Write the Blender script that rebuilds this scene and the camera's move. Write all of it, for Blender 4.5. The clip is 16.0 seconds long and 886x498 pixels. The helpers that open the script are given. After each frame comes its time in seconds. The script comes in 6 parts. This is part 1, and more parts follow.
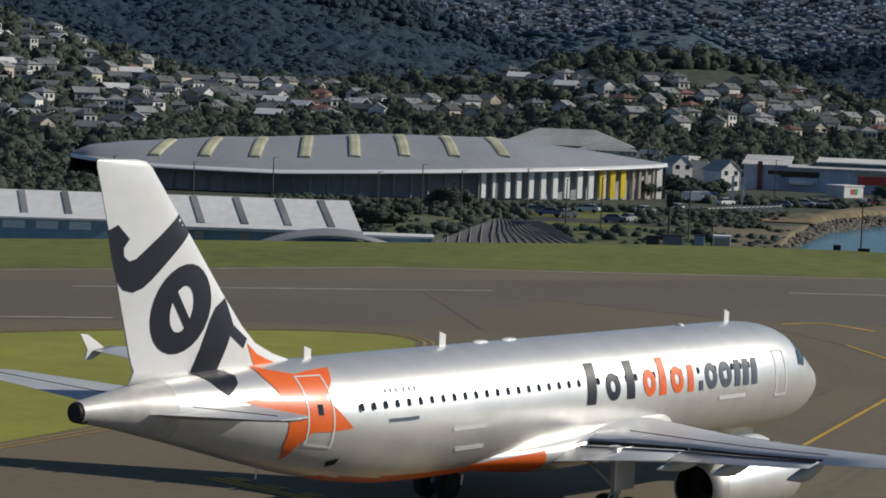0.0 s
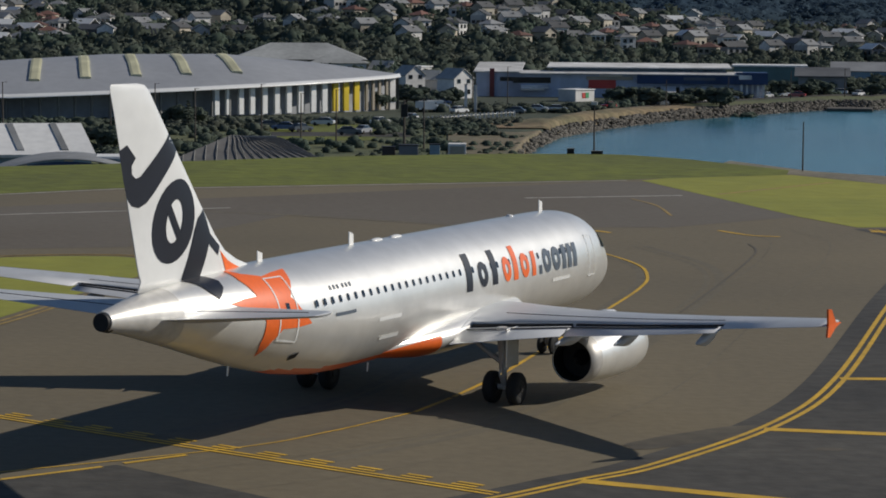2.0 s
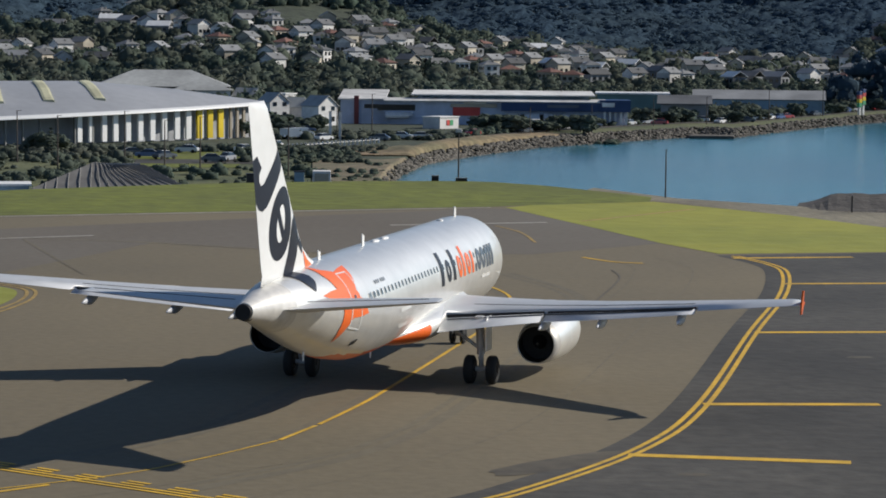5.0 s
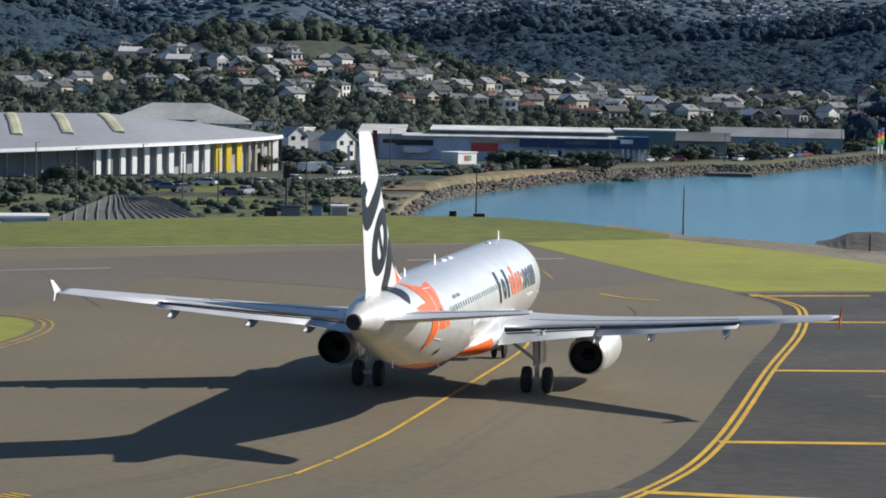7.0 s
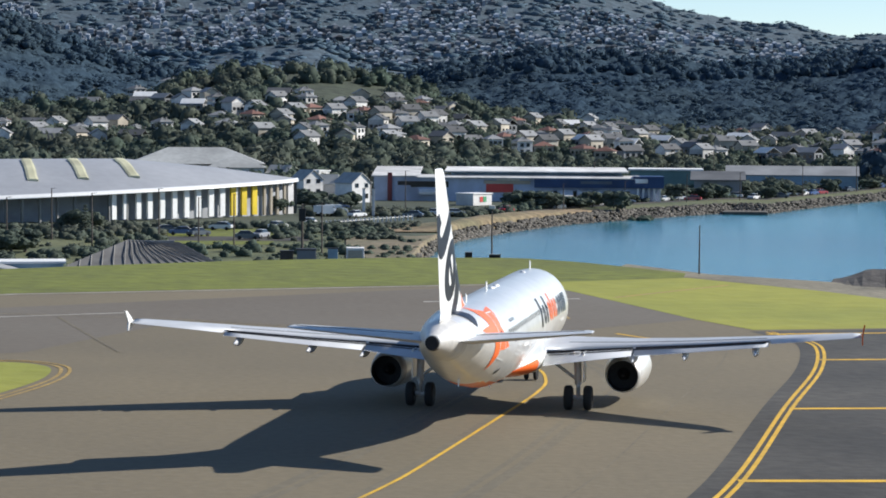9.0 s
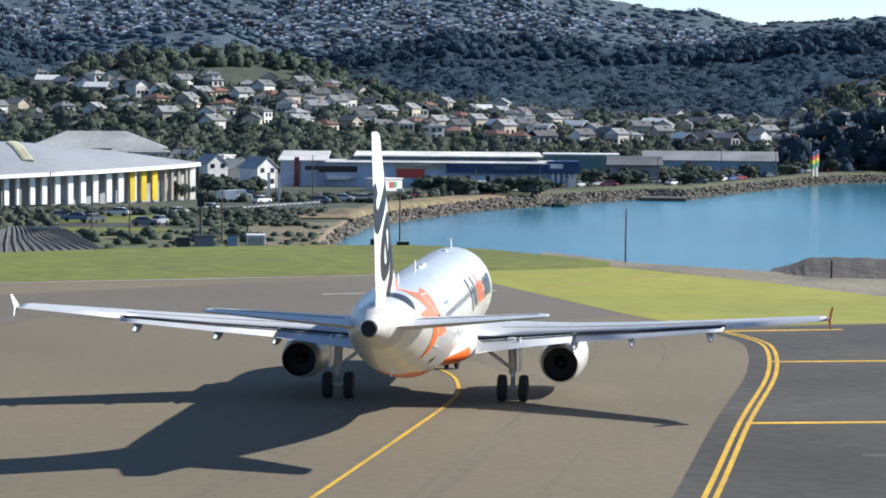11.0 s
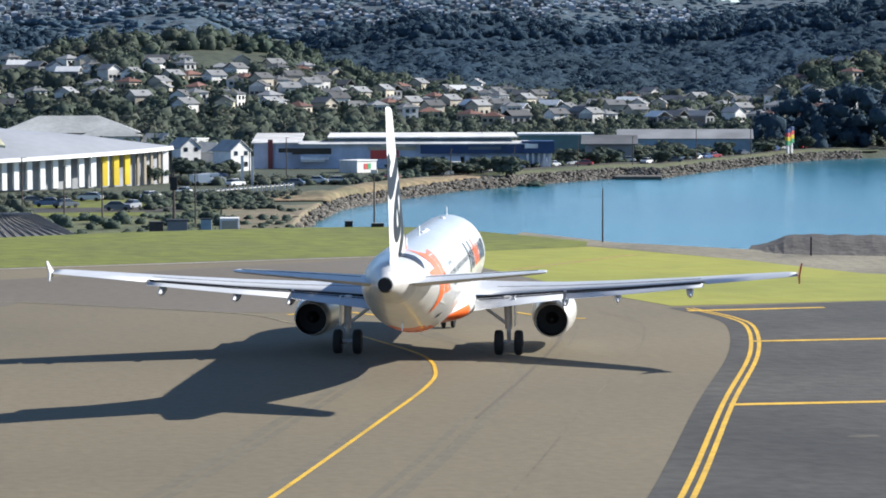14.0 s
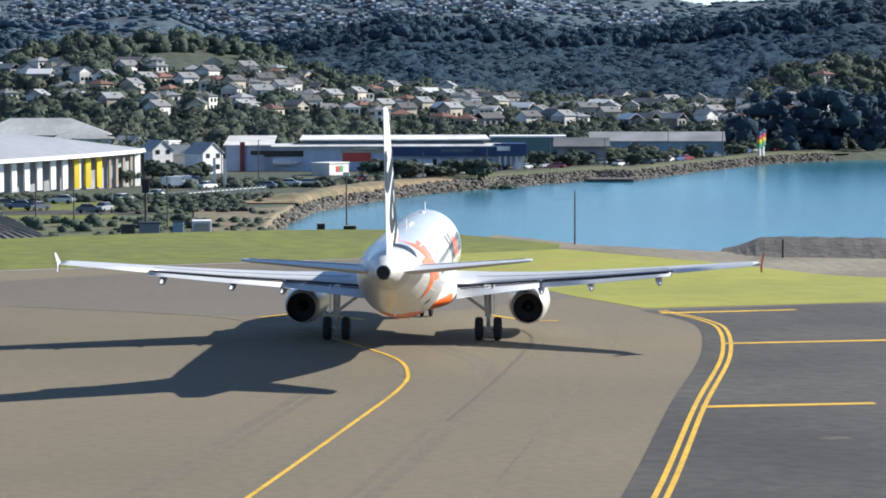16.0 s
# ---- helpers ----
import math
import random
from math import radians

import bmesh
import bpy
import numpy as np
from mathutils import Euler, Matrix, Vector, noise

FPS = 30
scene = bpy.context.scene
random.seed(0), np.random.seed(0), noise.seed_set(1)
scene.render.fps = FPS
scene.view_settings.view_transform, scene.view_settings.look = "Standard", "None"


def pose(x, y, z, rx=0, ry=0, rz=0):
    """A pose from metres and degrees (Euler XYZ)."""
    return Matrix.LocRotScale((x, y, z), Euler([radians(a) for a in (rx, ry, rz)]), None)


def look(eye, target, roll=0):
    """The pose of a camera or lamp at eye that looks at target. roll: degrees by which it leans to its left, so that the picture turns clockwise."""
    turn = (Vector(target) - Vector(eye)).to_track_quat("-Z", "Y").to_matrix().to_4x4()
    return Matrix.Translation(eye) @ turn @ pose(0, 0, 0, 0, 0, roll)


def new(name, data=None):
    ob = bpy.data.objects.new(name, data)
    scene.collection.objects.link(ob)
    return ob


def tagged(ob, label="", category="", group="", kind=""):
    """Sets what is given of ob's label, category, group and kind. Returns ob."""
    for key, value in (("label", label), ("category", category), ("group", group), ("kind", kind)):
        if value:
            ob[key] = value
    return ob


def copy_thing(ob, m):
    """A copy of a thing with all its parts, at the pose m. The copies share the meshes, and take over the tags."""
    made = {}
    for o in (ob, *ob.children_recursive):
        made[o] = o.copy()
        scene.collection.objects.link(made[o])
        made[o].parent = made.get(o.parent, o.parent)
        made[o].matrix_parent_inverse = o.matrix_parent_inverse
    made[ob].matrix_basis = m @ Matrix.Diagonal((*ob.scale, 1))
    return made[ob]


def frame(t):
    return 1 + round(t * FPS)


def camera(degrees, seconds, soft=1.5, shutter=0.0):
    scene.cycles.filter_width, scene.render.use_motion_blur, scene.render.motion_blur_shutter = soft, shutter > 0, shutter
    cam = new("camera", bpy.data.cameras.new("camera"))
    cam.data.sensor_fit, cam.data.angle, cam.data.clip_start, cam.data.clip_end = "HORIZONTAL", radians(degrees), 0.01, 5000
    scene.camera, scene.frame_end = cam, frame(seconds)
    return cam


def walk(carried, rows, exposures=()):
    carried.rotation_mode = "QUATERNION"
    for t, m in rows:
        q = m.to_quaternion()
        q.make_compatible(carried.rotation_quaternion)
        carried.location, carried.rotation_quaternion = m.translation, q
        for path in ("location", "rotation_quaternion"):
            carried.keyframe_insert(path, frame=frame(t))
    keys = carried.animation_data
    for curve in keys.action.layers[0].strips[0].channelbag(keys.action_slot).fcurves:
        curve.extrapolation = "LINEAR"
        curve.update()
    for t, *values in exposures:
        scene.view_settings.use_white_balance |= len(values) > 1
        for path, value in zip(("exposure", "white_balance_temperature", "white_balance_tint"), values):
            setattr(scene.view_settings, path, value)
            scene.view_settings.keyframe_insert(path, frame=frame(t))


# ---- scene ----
from collections import defaultdict

cam = camera(20.0, 16.0, soft=1.8, shutter=0.0)
CAMERA_ROWS = [
    (0.0, pose(0.00, 0.00, 14.29, 86.218, -2.254, 5.620)),
    (0.5, pose(0.00, 0.00, 14.29, 85.164, -1.343, 4.265)),
    (1.0, pose(0.00, 0.00, 14.29, 83.450, -1.050, 2.910)),
    (1.5, pose(0.00, 0.00, 14.29, 83.836, -1.708, 0.024)),
    (2.0, pose(0.00, 0.00, 14.29, 84.394, -0.394, -0.515)),
    (2.5, pose(0.00, 0.00, 14.29, 84.457, -0.957, 0.023)),
    (3.0, pose(0.00, 0.00, 14.29, 84.197, -0.755, -0.067)),
    (3.5, pose(0.00, 0.00, 14.29, 84.798, -1.419, -0.000)),
    (4.0, pose(0.00, 0.00, 14.29, 85.451, -0.314, -1.880)),
    (4.5, pose(0.00, 0.00, 14.29, 85.025, -0.459, -3.627)),
    (7.0, pose(0.00, 0.00, 14.29, 85.837, -0.993, -3.167)),
    (7.5, pose(0.00, 0.00, 14.29, 86.217, -1.360, -4.429)),
    (8.0, pose(0.00, 0.00, 14.29, 84.676, -1.041, -3.802)),
    (8.5, pose(0.00, 0.00, 14.29, 85.539, -1.714, -4.184)),
    (9.0, pose(0.00, 0.00, 14.29, 86.779, -0.369, -2.843)),
    (11.5, pose(1.89, 21.09, 13.02, 86.299, -0.495, -5.077)),
    (12.0, pose(1.89, 21.09, 13.02, 86.096, -0.670, -4.293)),
    (12.5, pose(1.89, 21.09, 13.02, 86.656, -0.104, -4.809)),
    (13.0, pose(1.89, 21.09, 13.02, 86.544, -0.177, -3.742)),
    (13.5, pose(1.89, 21.09, 13.02, 85.764, 0.403, -4.976)),
    (14.0, pose(1.89, 21.09, 13.02, 86.080, 0.149, -5.449)),
    (14.5, pose(1.89, 21.09, 13.02, 87.111, 0.004, -5.448)),
    (15.0, pose(1.89, 21.09, 13.02, 86.956, 0.105, -5.582)),
    (15.5, pose(1.89, 21.09, 13.02, 86.912, 0.163, -5.799)),
    (16.0, pose(1.89, 21.09, 13.02, 86.135, 0.126, -6.081)),
]
walk(cam, CAMERA_ROWS, exposures=[(0.0, -0.25, 6450, 10), (1.5, -0.36, 6450, 10), (3.5, -0.15, 6450, 10), (4.5, 0.05, 6400, 10), (7.0, 0.45, 6300, 10), (9.0, 0.7, 6150, 10), (12.5, 1.03, 6100, 10), (16.0, 1.05, 6150, 10)])

# world, sun
SUN_TURN, SUN_HIGH = 78.5, 31.3  # degrees clockwise from +y, and above the ground
world = bpy.data.worlds.new("sky")
scene.world = world
world.use_nodes = True
sky = world.node_tree.nodes.new("ShaderNodeTexSky")
sky.sky_type, sky.sun_disc = "NISHITA", False
sky.altitude = 2500.0
sky.sun_elevation, sky.sun_rotation = radians(SUN_HIGH), radians(SUN_TURN)
sky.air_density, sky.dust_density, sky.ozone_density = 1.0, 0.0, 2.0
world.node_tree.nodes["Background"].inputs["Strength"].default_value = 0.08
world.node_tree.links.new(sky.outputs[0], world.node_tree.nodes["Background"].inputs["Color"])
sun = new("sun", bpy.data.lights.new("sun", "SUN"))
sun.data.energy, sun.data.angle, sun.data.color = 4.45, radians(0.53), (1.0, 0.93, 0.82)
sd = Vector((math.sin(radians(SUN_TURN)) * math.cos(radians(SUN_HIGH)), math.cos(radians(SUN_TURN)) * math.cos(radians(SUN_HIGH)), math.sin(radians(SUN_HIGH))))
sun.matrix_world = look(sd * 100, (0, 0, 0))


# materials
def paint(name, color, rough=0.6, metal=0.0, vary=0.12, grain=6.0, big=0.15, bump=0.0, tint=None, island=0.0, single=0.0, coat=0.0, spec=0.5, through_light=0.0):
    """A surface with two scales of colour change, and fine relief. island / single: change from piece to piece."""
    m = bpy.data.materials.new(name)
    m.use_nodes = True
    nt = m.node_tree
    b = nt.nodes["Principled BSDF"]
    b.inputs["Roughness"].default_value, b.inputs["Metallic"].default_value = rough, metal
    b.inputs["Coat Weight"].default_value = coat
    b.inputs["Coat Roughness"].default_value = 0.12
    b.inputs["Specular IOR Level"].default_value = spec
    co = nt.nodes.new("ShaderNodeTexCoord")

    def noise_at(scale, detail):
        n = nt.nodes.new("ShaderNodeTexNoise")
        n.inputs["Scale"].default_value, n.inputs["Detail"].default_value = scale, detail
        nt.links.new(co.outputs["Object"], n.inputs["Vector"])
        return n.outputs["Fac"]

    def blend(kind, fac, a, c):
        mx = nt.nodes.new("ShaderNodeMix")
        mx.data_type, mx.blend_type = "RGBA", kind
        for sock, v in ((mx.inputs[0], fac), (mx.inputs[6], a), (mx.inputs[7], c)):
            if hasattr(v, "links"):
                nt.links.new(v, sock)
            else:
                sock.default_value = v
        return mx.outputs[2]

    def ramp(fac, lo, hi, a=0.3, c=0.7):
        mr = nt.nodes.new("ShaderNodeMapRange")
        mr.inputs[1].default_value, mr.inputs[2].default_value = a, c
        mr.inputs[3].default_value, mr.inputs[4].default_value = lo, hi
        nt.links.new(fac, mr.inputs[0])
        return mr.outputs[0]

    col = (*color, 1)
    tint = tint or tuple(c * 0.6 for c in color)
    out = blend("MIX", ramp(noise_at(big, 4), 0, 1), col, (*tint, 1)) if vary else col
    if vary:
        g = noise_at(grain, 5)
        hs = nt.nodes.new("ShaderNodeHueSaturation")
        nt.links.new(out, hs.inputs["Color"])
        nt.links.new(ramp(g, 1 - vary, 1 + vary), hs.inputs["Value"])
        out = hs.outputs[0]
        if bump:
            bp = nt.nodes.new("ShaderNodeBump")
            bp.inputs["Strength"].default_value, bp.inputs["Distance"].default_value = bump, 0.5 / grain
            nt.links.new(g, bp.inputs["Height"])
            nt.links.new(bp.outputs[0], b.inputs["Normal"])
    if island or single:
        src = nt.nodes.new("ShaderNodeNewGeometry").outputs["Random Per Island"] if island else nt.nodes.new("ShaderNodeObjectInfo").outputs["Random"]
        hs = nt.nodes.new("ShaderNodeHueSaturation")
        nt.links.new(out, hs.inputs["Color"])
        k = island or single
        nt.links.new(ramp(src, 1 - k, 1 + k, 0, 1), hs.inputs["Value"])
        out = hs.outputs[0]
    if hasattr(out, "links"):
        nt.links.new(out, b.inputs["Base Color"])
    else:
        b.inputs["Base Color"].default_value = out
    if through_light:
        tr, mx = nt.nodes.new("ShaderNodeBsdfTranslucent"), nt.nodes.new("ShaderNodeMixShader")
        mx.inputs[0].default_value = through_light
        nt.links.new(out, tr.inputs["Color"])
        nt.links.new(b.outputs[0], mx.inputs[1])
        nt.links.new(tr.outputs[0], mx.inputs[2])
        nt.links.new(mx.outputs[0], nt.nodes["Material Output"].inputs["Surface"])
    return m


ASPHALT = paint("old_asphalt", (0.164, 0.134, 0.082), 0.9, vary=0.09, grain=2.0, big=0.045, bump=0.08, tint=(0.13, 0.108, 0.069))
RUNWAY = paint("runway_asphalt", (0.112, 0.093, 0.069), 0.9, vary=0.1, grain=1.5, big=0.03, bump=0.06, tint=(0.138, 0.122, 0.098))
DARK_ASPHALT = paint("new_asphalt", (0.031, 0.029, 0.025), 0.85, vary=0.25, grain=1.2, big=0.07, bump=0.12, tint=(0.074, 0.068, 0.057))
GRASS = paint("mown_grass", (0.138, 0.158, 0.014), 0.95, vary=0.25, grain=0.5, big=0.05, bump=0.2, tint=(0.098, 0.112, 0.016))
DRY_GRASS = paint("pale_grass", (0.285, 0.278, 0.036), 0.95, vary=0.1, grain=0.4, big=0.05, bump=0.12, tint=(0.2, 0.215, 0.03))
GRAVEL = paint("gravel", (0.235, 0.21, 0.15), 0.95, vary=0.2, grain=1.2, big=0.1, bump=0.4)
SCRUB = paint("scrub_ground", (0.055, 0.066, 0.04), 0.95, vary=0.35, grain=0.25, big=0.012, bump=0.3, tint=(0.035, 0.046, 0.03))
EARTH = paint("sandy_bank", (0.24, 0.165, 0.095), 0.95, vary=0.4, grain=0.5, big=0.06, bump=0.4, tint=(0.13, 0.115, 0.06))
MUD = paint("bare_ground", (0.2, 0.155, 0.1), 0.95, vary=0.35, grain=0.5, big=0.06, bump=0.4, tint=(0.11, 0.105, 0.06))
ROCK = paint("shore_rock", (0.12, 0.108, 0.092), 0.9, vary=0.2, grain=1.5, big=0.2, bump=0.5, island=0.5)
YELLOW = paint("yellow_line", (0.72, 0.43, 0.025), 0.7, vary=0.2, grain=2.0, big=0.5, tint=(0.48, 0.3, 0.04))
FADED_YELLOW = paint("faded_yellow_line", (0.36, 0.24, 0.06), 0.8, vary=0.3, grain=2.0, big=0.4, tint=(0.24, 0.17, 0.07))
PALE_YELLOW = paint("worn_line", (0.24, 0.2, 0.12), 0.85, vary=0.3, grain=1.5, big=0.3, tint=(0.17, 0.145, 0.1))
STAIN = paint("oil_stain", (0.072, 0.062, 0.046), 0.8, vary=0.3, grain=1.0, big=0.3, tint=(0.1, 0.085, 0.06))
TAIL_METAL = paint("tail_metal", (0.7, 0.68, 0.64), 0.42, 0.3, vary=0.1, grain=3.0, tint=(0.6, 0.58, 0.54))
TYRE = paint("tyre_wear", (0.124, 0.106, 0.072), 0.9, vary=0.15, grain=1.5, big=0.1, tint=(0.142, 0.121, 0.08))
FAINT_TAR = paint("old_tar", (0.118, 0.1, 0.068), 0.85, vary=0.2, grain=1.0, big=0.2, tint=(0.14, 0.118, 0.076))
WHITE_LINE = paint("white_line", (0.42, 0.4, 0.36), 0.8, vary=0.25, grain=1.0, big=0.2, tint=(0.3, 0.28, 0.25))
TAR = paint("tar_joint", (0.118, 0.1, 0.072), 0.8, vary=0.2, tint=(0.1, 0.087, 0.064))
SILVER = paint("silver_paint", (0.86, 0.845, 0.8), 0.37, 0.62, vary=0.06, grain=1.2, big=0.25, tint=(0.78, 0.77, 0.735), coat=0.35)
WHITE_PAINT = paint("white_paint", (0.8, 0.8, 0.78), 0.35, vary=0.03, grain=2.0, big=0.4, tint=(0.74, 0.74, 0.72), coat=0.3)
NAVY = paint("navy_paint", (0.012, 0.015, 0.027), 0.42, vary=0.1, coat=0.1)
SLATE = paint("slate_paint", (0.13, 0.16, 0.2), 0.4, vary=0.1, coat=0.2)
ORANGE = paint("orange_paint", (0.9, 0.16, 0.02), 0.4, vary=0.05, coat=0.3, tint=(0.82, 0.14, 0.02))
WING_GREY = paint("wing_grey", (0.53, 0.54, 0.56), 0.4, 0.05, vary=0.06, grain=1.5, big=0.4, tint=(0.47, 0.49, 0.51))
BARE_METAL = paint("bare_metal", (0.62, 0.6, 0.57), 0.48, 0.4, vary=0.1, grain=4.0)
DARK_METAL = paint("dark_metal", (0.03, 0.03, 0.032), 0.6, 0.4, vary=0.2)
RUBBER = paint("tyre_rubber", (0.018, 0.018, 0.018), 0.85, vary=0.15, grain=10)
GLASS = paint("dark_glass", (0.02, 0.025, 0.03), 0.08, vary=0, spec=0.8)
ROOF_GREY = paint("steel_roof", (0.34, 0.35, 0.37), 0.55, 0.0, vary=0.06, grain=0.6, big=0.05, tint=(0.29, 0.3, 0.32))
ROOF_PALE = paint("pale_roof", (0.76, 0.76, 0.74), 0.6, vary=0.08, grain=0.8, big=0.06, tint=(0.66, 0.66, 0.65))
CONCRETE = paint("wall_concrete", (0.25, 0.25, 0.24), 0.85, vary=0.12, grain=0.9, big=0.1)
CREAM = paint("cream_skylight", (0.62, 0.6, 0.4), 0.6, vary=0.08)
BLUE_WALL = paint("blue_cladding", (0.27, 0.39, 0.49), 0.6, vary=0.1, grain=0.8, big=0.08)
BRIGHT_YELLOW = paint("yellow_panel", (0.75, 0.55, 0.02), 0.5, vary=0.06)
TAN_PANEL = paint("tan_panel", (0.4, 0.35, 0.27), 0.6, vary=0.1)
WHITE_WALL = paint("white_wall", (0.76, 0.75, 0.73), 0.8, vary=0.08, grain=1.0, big=0.2, single=0.15)
CREAM_WALL = paint("cream_wall", (0.52, 0.47, 0.38), 0.8, vary=0.1, single=0.2)
ARENA_WALL = paint("arena_wall", (0.42, 0.44, 0.47), 0.8, vary=0.1, grain=0.8, big=0.08)
HOUSE_WHITE = paint("weathered_white_wall", (0.74, 0.73, 0.7), 0.85, vary=0.15, grain=1.0, big=0.2, single=0.3)
GREY_WALL = paint("grey_wall", (0.26, 0.27, 0.28), 0.8, vary=0.1, single=0.3)
RED_ROOF = paint("red_roof", (0.2, 0.1, 0.075), 0.7, vary=0.12, single=0.35)
SLATE_ROOF = paint("grey_roof", (0.21, 0.215, 0.22), 0.7, vary=0.12, single=0.55)
HALL_ROOF = paint("hall_roof", (0.42, 0.43, 0.42), 0.7, vary=0.12, grain=0.8, big=0.08)
# grey wall; the lavender is sky light on its shaded front, painted in
SKYLIT_STORE_WALL = paint("skylit_store_cladding", (0.5, 0.58, 0.74), 0.7, vary=0.1, grain=0.8, big=0.1)
NAVY_WALL = paint("navy_fascia", (0.022, 0.06, 0.17), 0.5, vary=0.08)
RED_PANEL = paint("red_panel", (0.6, 0.07, 0.06), 0.6, vary=0.1)
GREEN_PANEL = paint("green_panel", (0.07, 0.36, 0.16), 0.6, vary=0.1)
TEAL_WALL = paint("teal_wall", (0.16, 0.28, 0.28), 0.6, vary=0.1)
WOOD = paint("grey_wood", (0.12, 0.1, 0.085), 0.9, vary=0.2, grain=3)
# leaf green made paler and greyer, in place of haze lifting the darks
HAZY_LEAF = paint("leaves", (0.08, 0.108, 0.085), 0.95, vary=0.2, grain=0.5, big=0.03, tint=(0.1, 0.108, 0.088), island=0.18, spec=0.05, bump=0.2, through_light=0.25)
# blue air haze over the wooded hill is mixed into this colour
HAZY_WOODS = paint("hazy_dark_woods", (0.045, 0.074, 0.108), 0.95, vary=0.2, grain=0.3, big=0.012, tint=(0.054, 0.08, 0.1), island=0.06, spec=0.02, bump=0.7, through_light=0.2)
# far bush and slope: distance haze painted in as a blue-grey tint
HAZY_FAR_LEAF = paint("far_woods", (0.072, 0.112, 0.15), 0.95, vary=0.18, grain=0.1, big=0.004, tint=(0.088, 0.12, 0.145), island=0.12, spec=0.02, bump=0.3)
HAZY_FAR_GROUND = paint("hazy_far_slope", (0.045, 0.074, 0.102), 0.95, vary=0.3, grain=0.08, big=0.004, tint=(0.058, 0.084, 0.104), bump=0.6)
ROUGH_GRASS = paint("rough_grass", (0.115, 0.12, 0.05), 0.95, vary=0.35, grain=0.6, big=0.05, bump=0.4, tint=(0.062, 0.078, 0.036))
# blued like the hazy trees that stand on it
HAZY_MID_GROUND = paint("hazy_wood_floor", (0.03, 0.045, 0.052), 0.95, vary=0.2, grain=0.1, big=0.01, bump=0.2)
WATER = paint("bay_water", (0.03, 0.185, 0.25), 0.16, vary=0.12, grain=0.35, big=0.012, bump=0.16, tint=(0.022, 0.12, 0.18))


# mesh helpers
def mesh_of(name, verts, faces, smooth=False):
    me = bpy.data.meshes.new(name)
    me.from_pydata([tuple(v) for v in verts], [], [tuple(int(i) for i in f) for f in faces])
    if smooth:
        me.polygons.foreach_set("use_smooth", [True] * len(me.polygons))
    me.update()
    return me


def thing(name, label, category, at=None, group="", kind=""):
    ob = tagged(new(name), label, category, group, kind)
    if at is not None:
        ob.matrix_basis = at
    return ob


def place_mesh(name, me, material, parent=None, label=""):
    if material and not me.materials:
        me.materials.append(material)
    ob = new(name, me)
    ob.parent = parent
    return tagged(ob, label)


def part(name, bm, material, parent=None, label="", smooth=False):
    me = bpy.data.meshes.new(name)
    bmesh.ops.recalc_face_normals(bm, faces=bm.faces)
    bm.to_mesh(me)
    bm.free()
    if smooth:
        me.polygons.foreach_set("use_smooth", [True] * len(me.polygons))
    return place_mesh(name, me, material, parent, label)


def box(bm, x0, y0, z0, x1, y1, z1, bevel=0.0, m=None):
    r = bmesh.ops.create_cube(bm, size=1.0)
    vs = r["verts"]
    bmesh.ops.scale(bm, vec=(x1 - x0, y1 - y0, z1 - z0), verts=vs)
    bmesh.ops.translate(bm, vec=((x0 + x1) / 2, (y0 + y1) / 2, (z0 + z1) / 2), verts=vs)
    if bevel:
        es = list({e for v in vs for e in v.link_edges})
        vs = bmesh.ops.bevel(bm, geom=es, offset=bevel, segments=2, profile=0.5, affect="EDGES")["verts"]
    if m is not None:
        bmesh.ops.transform(bm, matrix=m, verts=vs)
    return bm


def tube(bm, a, b, r0, r1=None, n=12, caps=True):
    a, b = Vector(a), Vector(b)
    r1 = r0 if r1 is None else r1
    d = b - a
    res = bmesh.ops.create_cone(bm, cap_ends=caps, segments=n, radius1=r0, radius2=max(r1, 1e-4), depth=d.length)
    bmesh.ops.transform(bm, matrix=Matrix.Translation((a + b) / 2) @ d.to_track_quat("Z", "Y").to_matrix().to_4x4(), verts=res["verts"])
    return bm


def loft(rings, close_ends=True, wrap=True):
    """Faces through rings of equally many points."""
    n = len(rings[0])
    verts = [p for r in rings for p in r]
    faces = []
    for i in range(len(rings) - 1):
        for j in range(n if wrap else n - 1):
            k = (j + 1) % n
            faces.append((i * n + j, i * n + k, (i + 1) * n + k, (i + 1) * n + j))
    if close_ends:
        faces.append(tuple(range(n))[::-1])
        faces.append(tuple(range((len(rings) - 1) * n, len(rings) * n)))
    return verts, faces


def smooth_line(pts, per=8):
    p = [np.array(q, float) for q in pts]
    p = [2 * p[0] - p[1]] + p + [2 * p[-1] - p[-2]]
    out = []
    for i in range(1, len(p) - 2):
        for k in range(per):
            t = k / per
            out.append(0.5 * (2 * p[i] + (p[i + 1] - p[i - 1]) * t + (2 * p[i - 1] - 5 * p[i] + 4 * p[i + 1] - p[i + 2]) * t * t + (3 * p[i] - p[i - 1] - 3 * p[i + 1] + p[i + 2]) * t ** 3))
    return out + [p[-2]]


def ribbon(name, pts, width, z, material, label, category="marking", curved=True, offset=0.0):
    pts = smooth_line(pts) if curved and len(pts) > 2 else [np.array(q, float) for q in pts]
    left, right = [], []
    for i, p in enumerate(pts):
        d = pts[min(i + 1, len(pts) - 1)] - pts[max(i - 1, 0)]
        nrm = np.array((-d[1], d[0])) / np.hypot(*d)
        left.append((*(p + nrm * (offset + width / 2)), z))
        right.append((*(p + nrm * (offset - width / 2)), z))
    verts, faces = loft([left, right], False, False)
    return tagged(place_mesh(name, mesh_of(name, verts, faces), material), label, category, kind="structure")


